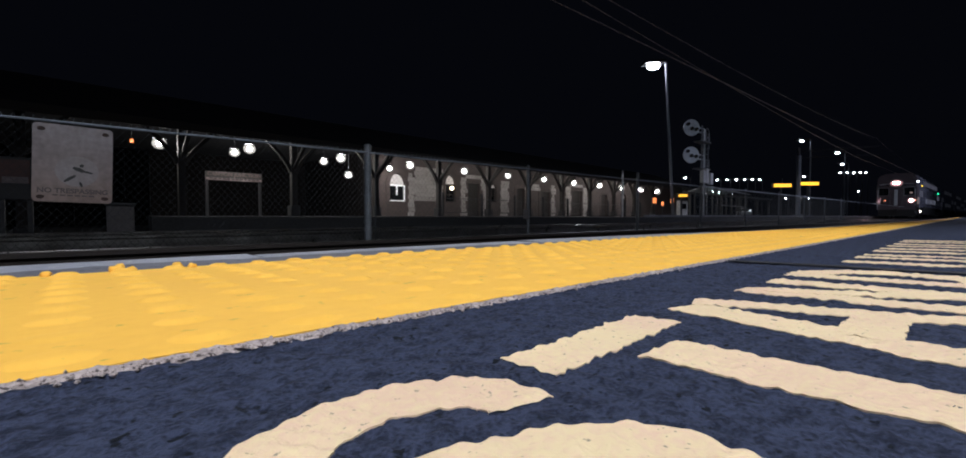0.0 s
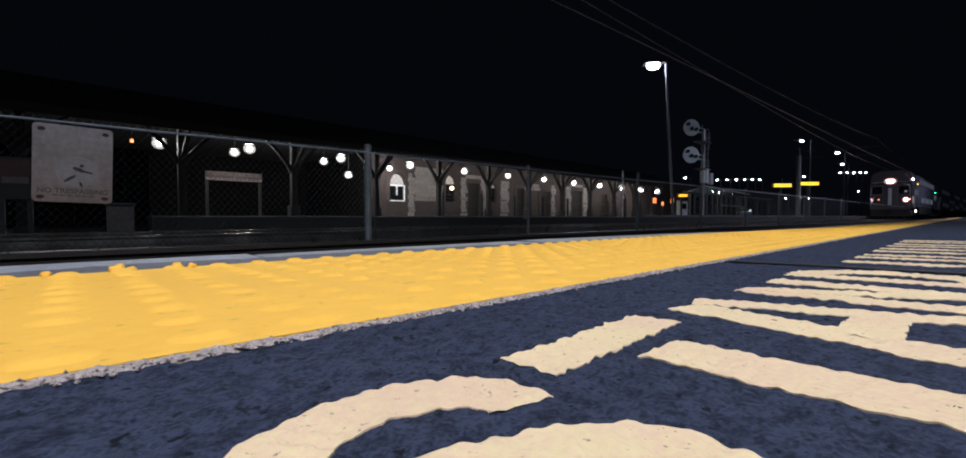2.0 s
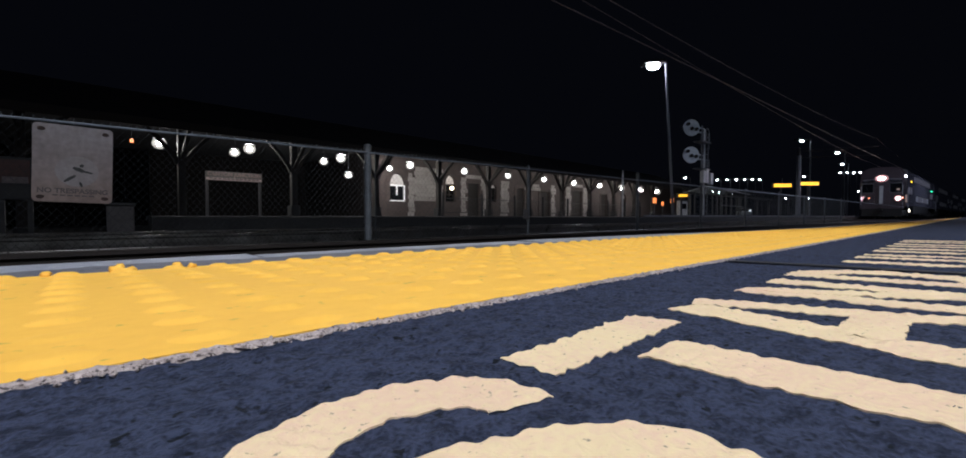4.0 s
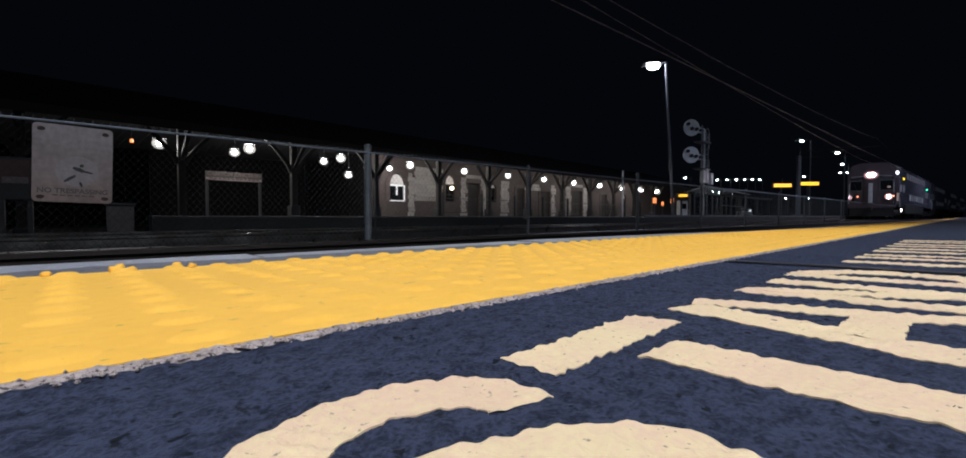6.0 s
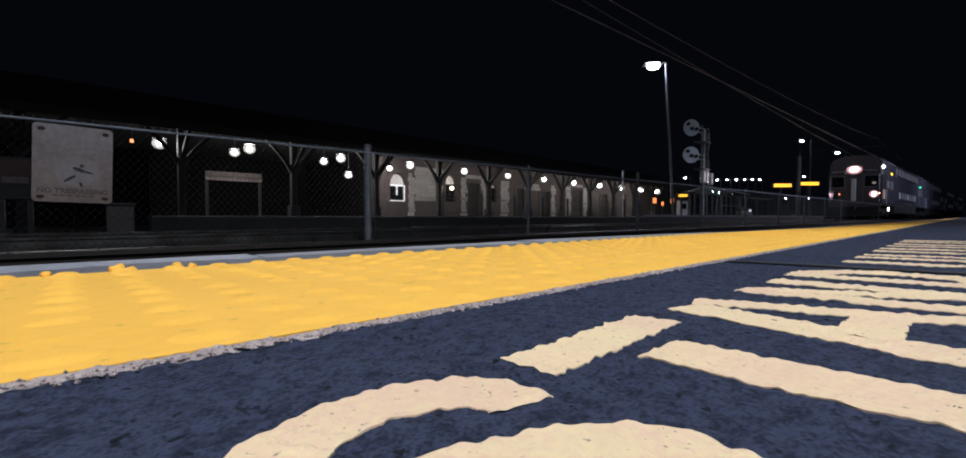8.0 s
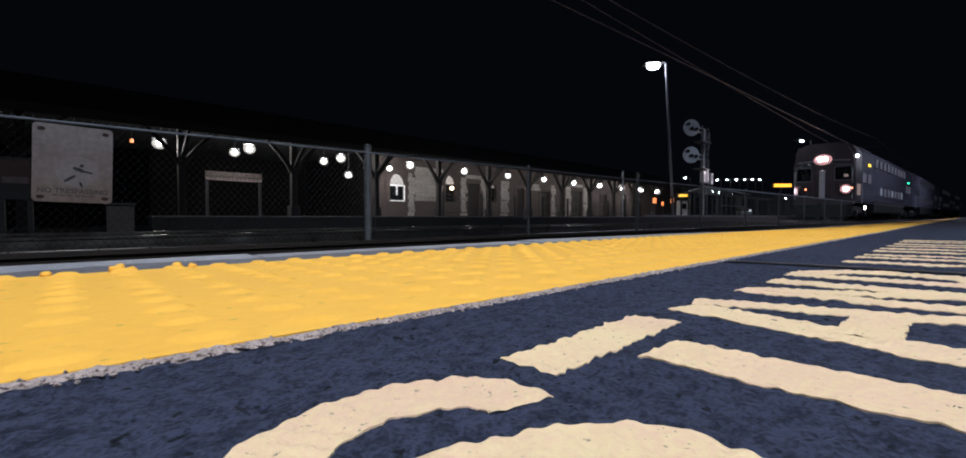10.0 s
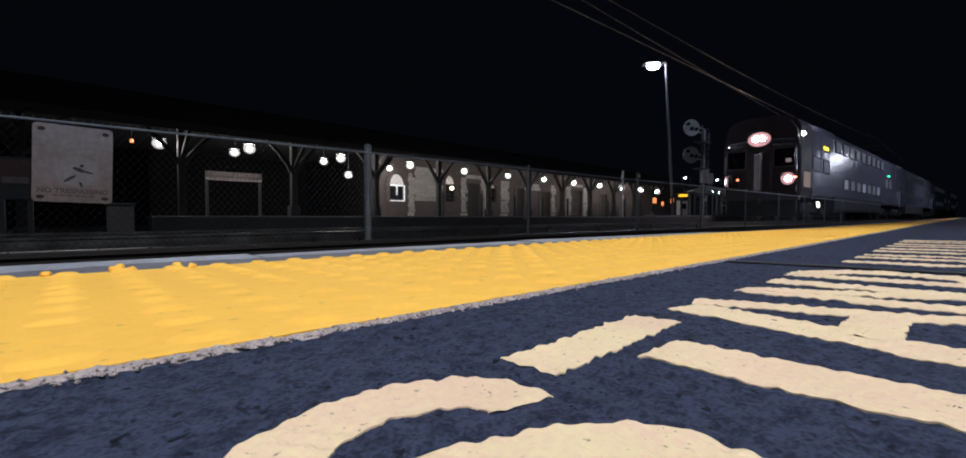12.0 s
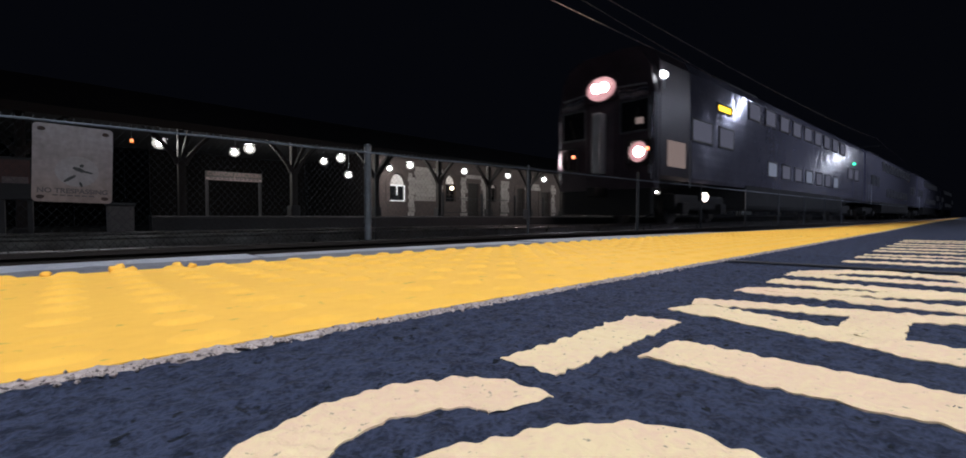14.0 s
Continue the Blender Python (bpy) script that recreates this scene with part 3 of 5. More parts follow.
def painted_words():
    w = thing("painted_word", Matrix(), "cream stencilled warning letters STAND painted on asphalt", "road marking")
    letter([([(0.110, 0.099), (0.1125, 0.115), (0.094, 0.129), (0.070, 0.1345), (0.044, 0.1285), (0.0305, 0.1135), (0.0365, 0.0955), (0.062, 0.083), (0.092, 0.074), (0.117, 0.057), (0.117, 0.028), (0.094, 0.002), (0.058, -0.008), (0.024, 0.006)], 0.0135)], w, "letter_s", 1)
    letter([([(0.140, 0.124), (0.268, 0.130)], 0.0148), ([(0.207, 0.099), (0.2045, -0.025)], 0.0195)], w, "letter_t", 2)
    letter([([(0.318, 0.134), (0.279, -0.025)], 0.0175), ([(0.343, 0.138), (0.392, -0.025)], 0.0135), ([(0.297, 0.034), (0.366, 0.034)], 0.014)], w, "letter_a", 3)
    letter([([(0.431, 0.133), (0.429, -0.025)], 0.0165), ([(0.508, 0.130), (0.511, -0.025)], 0.0165), ([(0.436, 0.126), (0.503, -0.018)], 0.014)], w, "letter_n", 4)
    letter([([(0.585, 0.133), (0.583, -0.025)], 0.017), ([(0.585, 0.118), (0.620, 0.116), (0.650, 0.090), (0.656, 0.050), (0.650, 0.005), (0.620, -0.015), (0.585, -0.017)], 0.017)], w, "letter_d", 5)
    w = thing("painted_word", Matrix(), "worn cream painted letter bars further along the asphalt", "road marking")
    for k, (x, h, top) in enumerate(((0.81, 0.017, 0.118), (0.905, 0.018, 0.116), (0.975, 0.014, 0.114), (1.09, 0.018, 0.115), (1.19, 0.018, 0.115), (1.30, 0.016, 0.115), (1.40, 0.020, 0.112), (1.53, 0.018, 0.112), (1.63, 0.018, 0.112))):
        letter([([(x, top), (x, -0.025)], h)], w, "letter_bar", 20 + k)
    # saw-cut joint across the platform
    bm = bmesh.new()
    vs = []
    for i in range(60):
        y = 0.235 - i * 0.02
        wv = 0.011 + 0.003 * noise.noise((y * 40, 3, 1))
        x = 0.70 + 0.003 * noise.noise((y * 12, 6, 1))
        vs.append([bm.verts.new((x + s * wv, y, SLOPE * y + 0.0020)) for s in (-1, 1)])
    for a, b in zip(vs, vs[1:]):
        bm.faces.new((a[0], a[1], b[1], b[0]))
    tagged(new("asphalt_joint", finish("asphalt_joint", bm, M_INK)), "black tar-filled joint across the asphalt", "joint", kind="structure")


def fence():
    Z0, Z1 = -0.27, 0.80
    f = thing("chain_link_fence", TRACK @ pose(0, FENCE_Y, 0), "low galvanised chain link fence between the two tracks", "fence")
    # woven wires, with twisted ends above the top
    verts, faces = [], []
    P = 0.056
    hgt = Z1 - Z0
    def wire(a, b, r):
        d = (Vector(b) - Vector(a)).normalized()
        u = d.cross(Vector((0, 1, 0))).normalized()
        k = len(verts)
        for q in (a, b):
            for ang in (0, 2.09, 4.19):
                o = u * (math.cos(ang) * r) + Vector((0, 1, 0)) * (math.sin(ang) * r)
                verts.append((q[0] + o.x, q[1] + o.y, q[2] + o.z))
        for j in range(3):
            faces.append((k + j, k + (j + 1) % 3, k + 3 + (j + 1) % 3, k + 3 + j))
    x = -2.4
    while x < 26:
        for s in (1, -1):
            sag = 0.012 * noise.noise((x * 0.8, 0, 0))
            wire((x, 0.003 * s, Z0 + 0.04), (x + s * hgt * 0.8, 0.003 * s, Z1 + 0.022 + sag), 0.0011 if x < 9 else 0.0013)
        x += P
    me = bpy.data.meshes.new("wire_mesh")
    me.from_pydata(verts, [], faces)
    me.materials.append(M_WIRE)
    ob = new("wire_mesh", me)
    ob.parent = f
    ob["kind"] = "stuff"
    bm = bmesh.new()
    add_tube(bm, [(-2.4 + i * 0.4, 0, Z1 - 0.012 + 0.01 * noise.noise((i * 0.4, 3, 0))) for i in range(121)], 0.0105)
    part("top_rail", bm, M_RAILTUBE, f)
    # twisted wire ends that stand above the rail
    verts, faces = [], []
    rnd = random.Random(3)
    x = -2.4
    while x < 24:
        z, h = Z1 - 0.012, rnd.uniform(0.022, 0.034)
        wire((x - 0.011, 0, z), (x + 0.003, 0, z + h), 0.0022)
        wire((x + 0.011, 0, z), (x - 0.003, 0, z + h), 0.0022)
        x += P
    me = bpy.data.meshes.new("twisted_ends")
    me.from_pydata(verts, [], faces)
    me.materials.append(M_GALV)
    ob = new("twisted_ends", me)
    ob.parent = f
    ob["kind"] = "stuff"
    def post(x, r, top):
        bm = bmesh.new()
        add_rod(bm, (x, 0.03, Z0 - 0.15), (x, 0.03, top), r, n=12)
        o = part("post", bm, M_GALV, f)
        bm = bmesh.new()
        bmesh.ops.create_uvsphere(bm, u_segments=10, v_segments=6, radius=r * 1.15, matrix=Matrix.Translation((x, 0.03, top)) @ Matrix.Diagonal((1, 1, 0.6, 1)))
        part("post_cap", bm, M_GALV, o)
        for z in (0.0, 0.3, 0.62):
            bm = bmesh.new()
            add_rod(bm, (x, 0.03, z - 0.012), (x, 0.03, z + 0.012), r * 1.2, n=12)
            part("tension_band", bm, M_GALV, o)
    post(2.34, 0.040, 0.87)
    for x in (5.02, 8.2, 11.1, 14.0, 16.9, 19.8, 22.7, 25.6):
        post(x, 0.022 if x != 8.2 else 0.03, 0.84 if x != 8.2 else 0.93)
    tag = part("marker_plate", box(4.86, 4.98, -0.022, -0.012, 0.02, 0.17, 0.004), M_CABINET, f, "small pale plate wired to the mesh")
    for z in (0.05, 0.14):
        part("wire_tie", rod((4.92, -0.028, z), (4.92, 0.006, z), 0.006, n=6), M_GALV, tag)
    bm = bmesh.new()
    add_rod(bm, (2.42, 0.0, Z0), (2.42, 0.0, Z1 + 0.02), 0.005, n=6)
    part("tension_bar", bm, M_WIRE, f)


def trespass_sign():
    s = thing("warning_sign", TRACK @ pose(-0.165, FENCE_Y - 0.035, 0.462, 0, 1.6, 0), "weathered white no trespassing sign bolted to fence", "sign")
    W, H, R = 0.232, 0.298, 0.03
    pts = []
    for cx, cz, a0 in ((W - R, H - R, 0), (-W + R, H - R, 90), (-W + R, -H + R, 180), (W - R, -H + R, 270)):
        pts += [(cx + R * math.cos(radians(a0 + 15 * k)), cz + R * math.sin(radians(a0 + 15 * k))) for k in range(7)]
    part("sign_plate", prism(pts, "xz", 0, 0.004), M_PLATE, s)
    face = Matrix.Rotation(radians(90), 4, "X")
    def flat(name, outline, mat, y):
        part(name, prism(outline, "xz", y - 0.0012, y), mat, s)
    flat("printed_disc", [(0.02 + 0.128 * math.cos(k * math.pi / 16), -0.055 + 0.118 * math.sin(k * math.pi / 16)) for k in range(32)], M_SIGN_DISC, -0.0005)
    # plain slanting bars stand for the pictogram
    for cx, cz, ln, th, ang in ((0.030, -0.040, 0.078, 0.030, -25), (0.078, -0.056, 0.075, 0.016, -14), (-0.022, -0.112, 0.090, 0.022, 38), (0.042, -0.155, 0.042, 0.018, 105), (0.046, -0.008, 0.026, 0.026, 0)):
        c, n = math.cos(radians(ang)), math.sin(radians(ang))
        flat("printed_bar", [(cx + c * u * ln / 2 - n * v * th / 2, cz + n * u * ln / 2 + c * v * th / 2) for u, v in ((-1, -0.6), (-0.4, -1), (0.6, -0.9), (1, -0.2), (0.8, 0.7), (0, 1), (-0.9, 0.5))], M_INK, -0.0022)
    t = new("lettering", text_mesh("lettering", "NO TRESPASSING", 0.052, M_FADED, 0.0006, 0.0016))
    t.parent = s
    t.matrix_basis = pose(0.0, -0.0016, -0.212, 90)
    for k in range(6):
        flat("small_print_bar", [(-0.12 + 0.042 * k, -0.250), (-0.088 + 0.042 * k, -0.250), (-0.088 + 0.042 * k, -0.240), (-0.12 + 0.042 * k, -0.240)], M_FADED, -0.0006)
    for x in (-0.185, 0.185):
        for z in (-0.262, 0.255):
            b = part("rusty_bolt", rod((x, -0.008, z), (x, 0.05, z), 0.011, n=6), M_RUST, s, "rusty fixing bolt")
            part("rust_stain", prism([(x + (0.024 + 0.008 * noise.noise((x * 9 + k, z * 7, 0))) * math.cos(k * 0.7), z + 0.6 * 0.026 * math.sin(k * 0.7) + 0.003 * noise.noise((k, x, z))) for k in range(9)], "xz", -0.0022, -0.001), M_RUST, b)


# ================= far platform and depot =================
def far_platform():
    """Begins beside the relay cabinet; the yard before it lies lower."""
    bm = bmesh.new()
    xs = [0, 4, 10, 20, 30, 45, 70, 110, 240]
    rows = [(8.85, -0.78), (8.85, 0.02), (8.92, 0.045), (9.4, 0.05), (16, 0.05), (33.5, 0.05), (33.5, -0.78)]
    def at(x, y):
        return (0.6 + 0.06 * (y - 8.85) if x == 0 else x, y + (0.0 if y < 10 else 0.02 * x if y < 20 else 0.1 * x))
    vs = [[bm.verts.new((*at(x, y), z)) for y, z in rows] for x in xs]
    for i in range(len(xs) - 1):
        for j in range(len(rows) - 1):
            bm.faces.new((vs[i][j], vs[i + 1][j], vs[i + 1][j + 1], vs[i][j + 1]))
    bm.faces.new(vs[0])
    ob = new("far_platform", finish("far_platform", bm, M_FARDECK))
    ob.matrix_basis = TRACK
    tagged(ob, "grey concrete platform in front of the old depot", "platform", kind="structure")


def lantern(u, v, z, r, mat=None):
    t = thing("canopy_lantern", STATION @ pose(u, v, z), "glowing round white lantern hanging under the canopy", "lantern", "lanterns under the depot canopy")
    bm = bmesh.new()
    bmesh.ops.create_uvsphere(bm, u_segments=16, v_segments=10, radius=r * 0.42, matrix=Matrix.Diagonal((1, 1, 0.85, 1)))
    part("bulb", bm, mat or M_LANTERN, t, "glowing white bulb", True)
    bm = bmesh.new()
    bmesh.ops.create_uvsphere(bm, u_segments=24, v_segments=14, radius=r, matrix=Matrix.Diagonal((1, 1, 0.88, 1)))
    part("globe", bm, M_GLOBE, t, "glass globe with painted halo glow", True)
    bm = bmesh.new()
    add_rod(bm, (0, 0, r * 0.75), (0, 0, r * 1.25), r * 1.1, r * 0.3, 12)
    part("shade", bm, M_DARKIRON, t)
    part("stem", rod((0, 0, r * 1.1), (0, 0, 3.48 + 0.166 * v - z), 0.02, n=6), M_DARKIRON, t)
    return t


def canopy():
    c = thing("station_canopy", STATION, "long dark timber platform canopy on braced columns", "canopy", kind="structure")
    part("roof_slab", prism([(-2.6, 3.02), (3.0, 3.95), (3.0, 4.15), (-2.6, 3.16)], "yz", -22, 62), M_ROOF, c)
    part("eaves_board", box(-22, 62, -2.66, -2.6, 2.93, 3.19), M_WOOD, c)
    for i in range(13):
        u = 1.87 + 4.05 * (i - 3)
        if u > 56:
            break
        foot = 0.05 if u > -2 else -0.75
        col = thing("canopy_column", STATION @ pose(u, -1.2, foot), "dark timber column with curved Y-shaped braces", "column", "columns of the depot canopy")
        part("shaft", box(-0.12, 0.12, -0.12, 0.12, 0, 3.25 - foot, 0.015), M_WOOD, col)
        part("base_block", box(-0.2, 0.2, -0.2, 0.2, 0, 0.45, 0.03), M_FARDECK, col)
        for s in (-1, 1):
            bm = bmesh.new()
            pts = [(s * (0.10 + 1.05 * (k / 8) ** 1.35), 1.90 - foot + 1.36 * (k / 8)) for k in range(9)]
            for a, b in zip(pts, pts[1:]):
                add_prism(bm, [(a[0] - 0.09, a[1]), (a[0] + 0.09, a[1]), (b[0] + 0.09, b[1]), (b[0] - 0.09, b[1])], "xz", -0.07, 0.07)
            part("brace", bm, M_WOOD, col)
        bm = bmesh.new()
        add_prism(bm, [(-0.1, 2.05 - foot), (0.1, 2.05 - foot), (-1.1, 3.02 - foot), (-1.3, 3.02 - foot)], "yz", -0.06, 0.06)
        part("brace", bm, M_WOOD, col)
    for i in range(12):
        lantern(0.52 + 4.19 * i if i < 11 else -2.62, 0.0, 2.90 - 0.012 * i if i < 11 else 2.76, 0.23 + (0.022 * max(0, i - 5) if i < 11 else 0))
    for u, v, z in ((0.55, 2.0, 2.94), (4.82, 2.0, 2.92), (6.23, 2.0, 2.30), (8.9, 2.0, 2.87)):
        lantern(u, v, z, 0.21)


def arch_pts(w, spring, top, n=12):
    return [(w * math.cos(math.pi * k / n), spring + (top - spring) * math.sin(math.pi * k / n)) for k in range(n + 1)]


def depot():
    d = thing("depot_building", STATION @ pose(0, 3.2, 0.05), "old stone and brick railway depot with arched openings", "building", kind="structure")
    openings = [(10.33, 0.60, 0.95, 1.98, 2.72, "window"), (14.8, 0.48, 1.0, 2.25, 2.9, "window"), (17.1, 0.62, 0.0, 2.44, 2.46, "door"), (19.27, 0.28, 1.1, 2.2, 2.45, "window"), (22.6, 0.5, 0.0, 2.3, 2.32, "door"), (26.05, 0.7, 0.0, 2.14, 2.16, "door"), (31.2, 0.9, 0.0, 2.4, 2.5, "door"), (36.5, 0.6, 0.0, 2.3, 2.32, "door"), (41.0, 0.5, 0.9, 2.0, 2.5, "window")]
    stones = [(11.15, 11.55, 0, 2.9), (11.7, 14.0, 1.0, 3.35), (15.8, 16.35, 0, 3.0), (17.85, 18.7, 0, 3.0), (16.35, 17.85, 2.75, 3.05), (20.1, 21.0, 0, 2.9), (23.2, 25.2, 2.2, 2.95), (26.9, 27.5, 0, 2.9), (29.3, 30.1, 0, 2.9), (32.3, 33.0, 0, 2.9), (30.1, 32.3, 2.8, 3.05)]
    # wall in piers, sills and heads round the openings
    HT = 3.9
    bm = bmesh.new()
    last = 8.6
    for u, w, z0, sp, tp, kind in openings:
        add_box(bm, last, u - w, 0, 0.4, 0, HT)
        if z0 > 0:
            add_box(bm, u - w, u + w, 0, 0.4, 0, z0)
        head = [(u + a, b) for a, b in arch_pts(w, sp, tp)]
        for a, b in zip(head, head[1:]):
            add_prism(bm, [a, b, (b[0], HT), (a[0], HT)], "xz", 0, 0.4)
        last = u + w
    add_box(bm, last, 60, 0, 0.4, 0, HT)
    part("brick_wall", bm, M_BRICK, d, "dark brown brick wall")
    # added walls; the darkness beyond the open shelter is put into their colour
    part("dark_backdrop", box(-1, 8.6, 8.6, 8.8, 0, HT), M_BACKDROP, d, "near-black backdrop standing in for darkness behind the open shelter")
    part("end_wall", box(8.2, 8.6, 0.41, 8.6, 0, HT), M_BACKDROP, d, "added near-black end wall standing in for darkness")
    part("hipped_roof", prism([(-0.8, 3.9), (9, 3.9), (4.5, 6.2)], "yz", -22, 60), M_ROOF, d)
    rnd = random.Random(3)
    for u, w, z0, sp, tp, kind in openings:
        # brick surround
        bm = bmesh.new()
        for a, b in zip(arch_pts(w + 0.02, sp, tp + 0.02), arch_pts(w + 0.02, sp, tp + 0.02)[1:]):
            ka = 1 + 0.28 / w
            o = lambda q: (q[0] * ka, sp + (q[1] - sp) * (tp + 0.3 - sp) / (tp + 0.02 - sp + 1e-6))
            add_prism(bm, [(u + a[0], a[1]), (u + b[0], b[1]), (u + o(b)[0], o(b)[1]), (u + o(a)[0], o(a)[1])], "xz", -0.05, 0.02)
        for s in (-1, 1):
            x0, x1 = sorted((u + s * (w + 0.02), u + s * (w + 0.30)))
            add_box(bm, x0, x1, -0.05, 0.02, z0, sp)
        part("brick_surround", bm, M_BRICK, d, "brown brick arch surround")
        if kind == "window":
            f = part("window", prism([(u + a, b) for a, b in [(-w, z0), (w, z0)] + arch_pts(w, sp, tp)], "xz", 0.2, 0.23), M_GLASS, d, "dark sash window with white frame" if u < 11 else "dark arched sash window")
            bm = bmesh.new()
            for x0, x1, a, b in ((-w, -w + 0.07, z0, sp), (w - 0.07, w, z0, sp), (-w, w, z0, z0 + 0.07), (-w, w, sp - 0.08, sp), (-0.03, 0.03, z0 + 0.4, sp)) + (((-w, w, z0 + 0.5, z0 + 0.55),) if u > 11 else ()):
                add_box(bm, u + x0, u + x1, 0.12, 0.19, a, b)
            part("window_frame", bm, M_WHITE if u < 11 else M_WOOD, f)
            if u < 11:
                # string of white lights round the sash
                for x0, x1, a, b in ((-w - 0.02, -w + 0.04, z0, sp), (w - 0.04, w + 0.02, z0, sp), (-w, w, z0 - 0.02, z0 + 0.045), (-w, w, sp - 0.045, sp + 0.02), (-0.025, 0.025, z0 + 0.4, sp)):
                    part("light_strip", box(u + x0, u + x1, 0.08, 0.115, a, b, 0.008), M_STRIP, f, "glowing white light strip")
            part("fanlight", prism([(u + a * 0.92, sp + 0.02 + (b - sp) * 0.9) for a, b in arch_pts(w, sp, tp)], "xz", 0.15, 0.18), M_FANLIGHT, f, "lit pale fanlight")
        else:
            f = part("door", box(u - w, u + w, 0.18, 0.24, 0, tp - 0.02), M_WOOD, d, "dark brown panelled depot door")
            for s in (-1, 1):
                for a, b in ((0.2, 0.9), (1.1, 1.95)):
                    x0, x1 = sorted((u + s * 0.07, u + s * (w - 0.08)))
                    part("door_panel", box(x0, x1, 0.165, 0.185, a, b, 0.01), M_WOOD, f)
    # rusticated quoin blocks
    shapes = [finish("stone_block", box(0, w - 0.015, -0.05, 0.0, 0, 0.265, 0.014), M_STONE) for w in (0.30, 0.42, 0.52)]
    for u0, u1, z0, z1 in stones:
        z, r = z0 + 0.02, 0
        while z + 0.2 < z1:
            x = u0 + (0.0 if r % 2 else rnd.uniform(-0.10, -0.04))
            while x < u1 - 0.15:
                k = rnd.randrange(3)
                w = (0.30, 0.42, 0.52)[k]
                if x + w > u1 + 0.15:
                    k, w = 0, 0.30
                piece("stone_block", shapes[k], d, pose(x, rnd.uniform(-0.012, 0.004), z))
                x += w
            z += 0.28
            r += 1
    lamp = thing("wall_lamp", STATION @ pose(14.75, 3.0, 2.02), "small warm lamp glowing beside the arched window", "wall lamp")
    bm = bmesh.new()
    bmesh.ops.create_uvsphere(bm, u_segments=10, v_segments=6, radius=0.14)
    part("bulb", bm, M_WARM, lamp, "", True)
    part("bracket", box(-0.03, 0.03, 0.1, 0.2, -0.03, 0.03), M_DARKIRON, lamp)


def boundary_wall():
    """Added near-black panels behind the road, standing in for the dark there."""
    w = thing("boundary_wall", pose(0, 45, -0.75, 0, 0, 3.5), "added near-black panels standing in for darkness behind the road", "wall", kind="structure")
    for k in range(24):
        part("backdrop_panel", box(-60 + 3.0 * k, -57.02 + 3.0 * k, 0, 0.12, 0, 6.2, 0.02), M_BACKDROP, w)


def picket_fence():
    f = thing("picket_railing", STATION @ pose(0, -2.2, 0.05), "black iron picket railing in front of the depot", "railing")
    for z in (0.18, 0.95):
        part("rail_bar", box(9.4, 34, -0.02, 0.02, z, z + 0.04), M_DARKIRON, f)
    me = finish("picket", rod((0, 0, 0), (0, 0, 1.08), 0.012, 0.006, 6), M_DARKIRON)
    for i in range(164):
        piece("picket", me, f, pose(9.45 + 0.15 * i, 0, 0))
    me = finish("railing_post", box(-0.06, 0.06, -0.06, 0.06, 0, 1.3, 0.01), M_DARKIRON)
    for i in range(9):
        piece("railing_post", me, f, pose(9.4 + 3 * i, 0, 0))


def station_sign():
    s = thing("station_sign", pose(5.25, 22.0, 0.05, 0, 0, 3.4), "pale station name board on two posts", "station sign")
    for x in (-1.07, 1.07):
        part("post", box(x - 0.05, x + 0.05, -0.05, 0.05, 0, 1.93, 0.008), M_GREYBOX, s)
    part("name_board", box(-1.14, 1.14, -0.09, -0.05, 1.54, 1.93, 0.008), M_BOARD, s)
    part("lower_band", box(-1.12, 1.12, -0.096, -0.091, 1.55, 1.66), M_SIGN, s, "pale lower band")
    t = new("lettering", text_mesh("lettering", "CANTON JUNCTION", 0.225, M_LETTER, 0.003, 0.006))
    t.parent = s
    t.matrix_basis = pose(0, -0.094, 1.81, 90)
    for k in range(12):
        part("small_print_bar", box(-1.0 + 0.17 * k, -0.87 + 0.17 * k, -0.101, -0.097, 1.59, 1.65), M_FADED, s)


def sedan(name, m, label, passing=False):
    c = thing(name, m, label, "car")
    paint = M_CARPAINT if passing else M_ALU
    part("body", prism([(-2.2, 0.35), (2.2, 0.35), (2.25, 0.7), (1.9, 0.85), (0.9, 0.95), (-1.6, 0.98), (-2.15, 0.9), (-2.25, 0.6)], "xz", -0.85, 0.85), paint, c)
    part("cabin", prism([(-1.5, 0.97), (0.95, 0.94), (0.3, 1.42), (-0.9, 1.45)], "xz", -0.74, 0.74), M_GLASS, c, "dark glazed cabin")
    part("roof", prism([(-0.92, 1.44), (0.32, 1.41), (0.2, 1.47), (-0.8, 1.5)], "xz", -0.72, 0.72), paint, c)
    for wx in (-1.4, 1.4):
        for y0 in (-0.86, 0.66):
            w = part("wheel", rod((wx, y0, 0.32), (wx, y0 + 0.2, 0.32), 0.32, n=18), M_UNDER, c)
            part("rim", rod((wx, y0 - 0.005, 0.32), (wx, y0 + 0.205, 0.32), 0.19, n=14), M_ALU, w)
    for s in (-1, 1):
        part("headlight", box(2.02, 2.24, min(s * 0.62, s * 0.87), max(s * 0.62, s * 0.87), 0.58, 0.69, 0.02), M_CARLIGHT if passing else M_GLASS, c, "lit white headlight" if passing else "")
        part("tail_light", box(-2.26, -2.10, min(s * 0.62, s * 0.87), max(s * 0.62, s * 0.87), 0.66, 0.76, 0.02), M_TAIL if passing else M_RUST, c, "glowing red tail light" if passing else "")
    return c


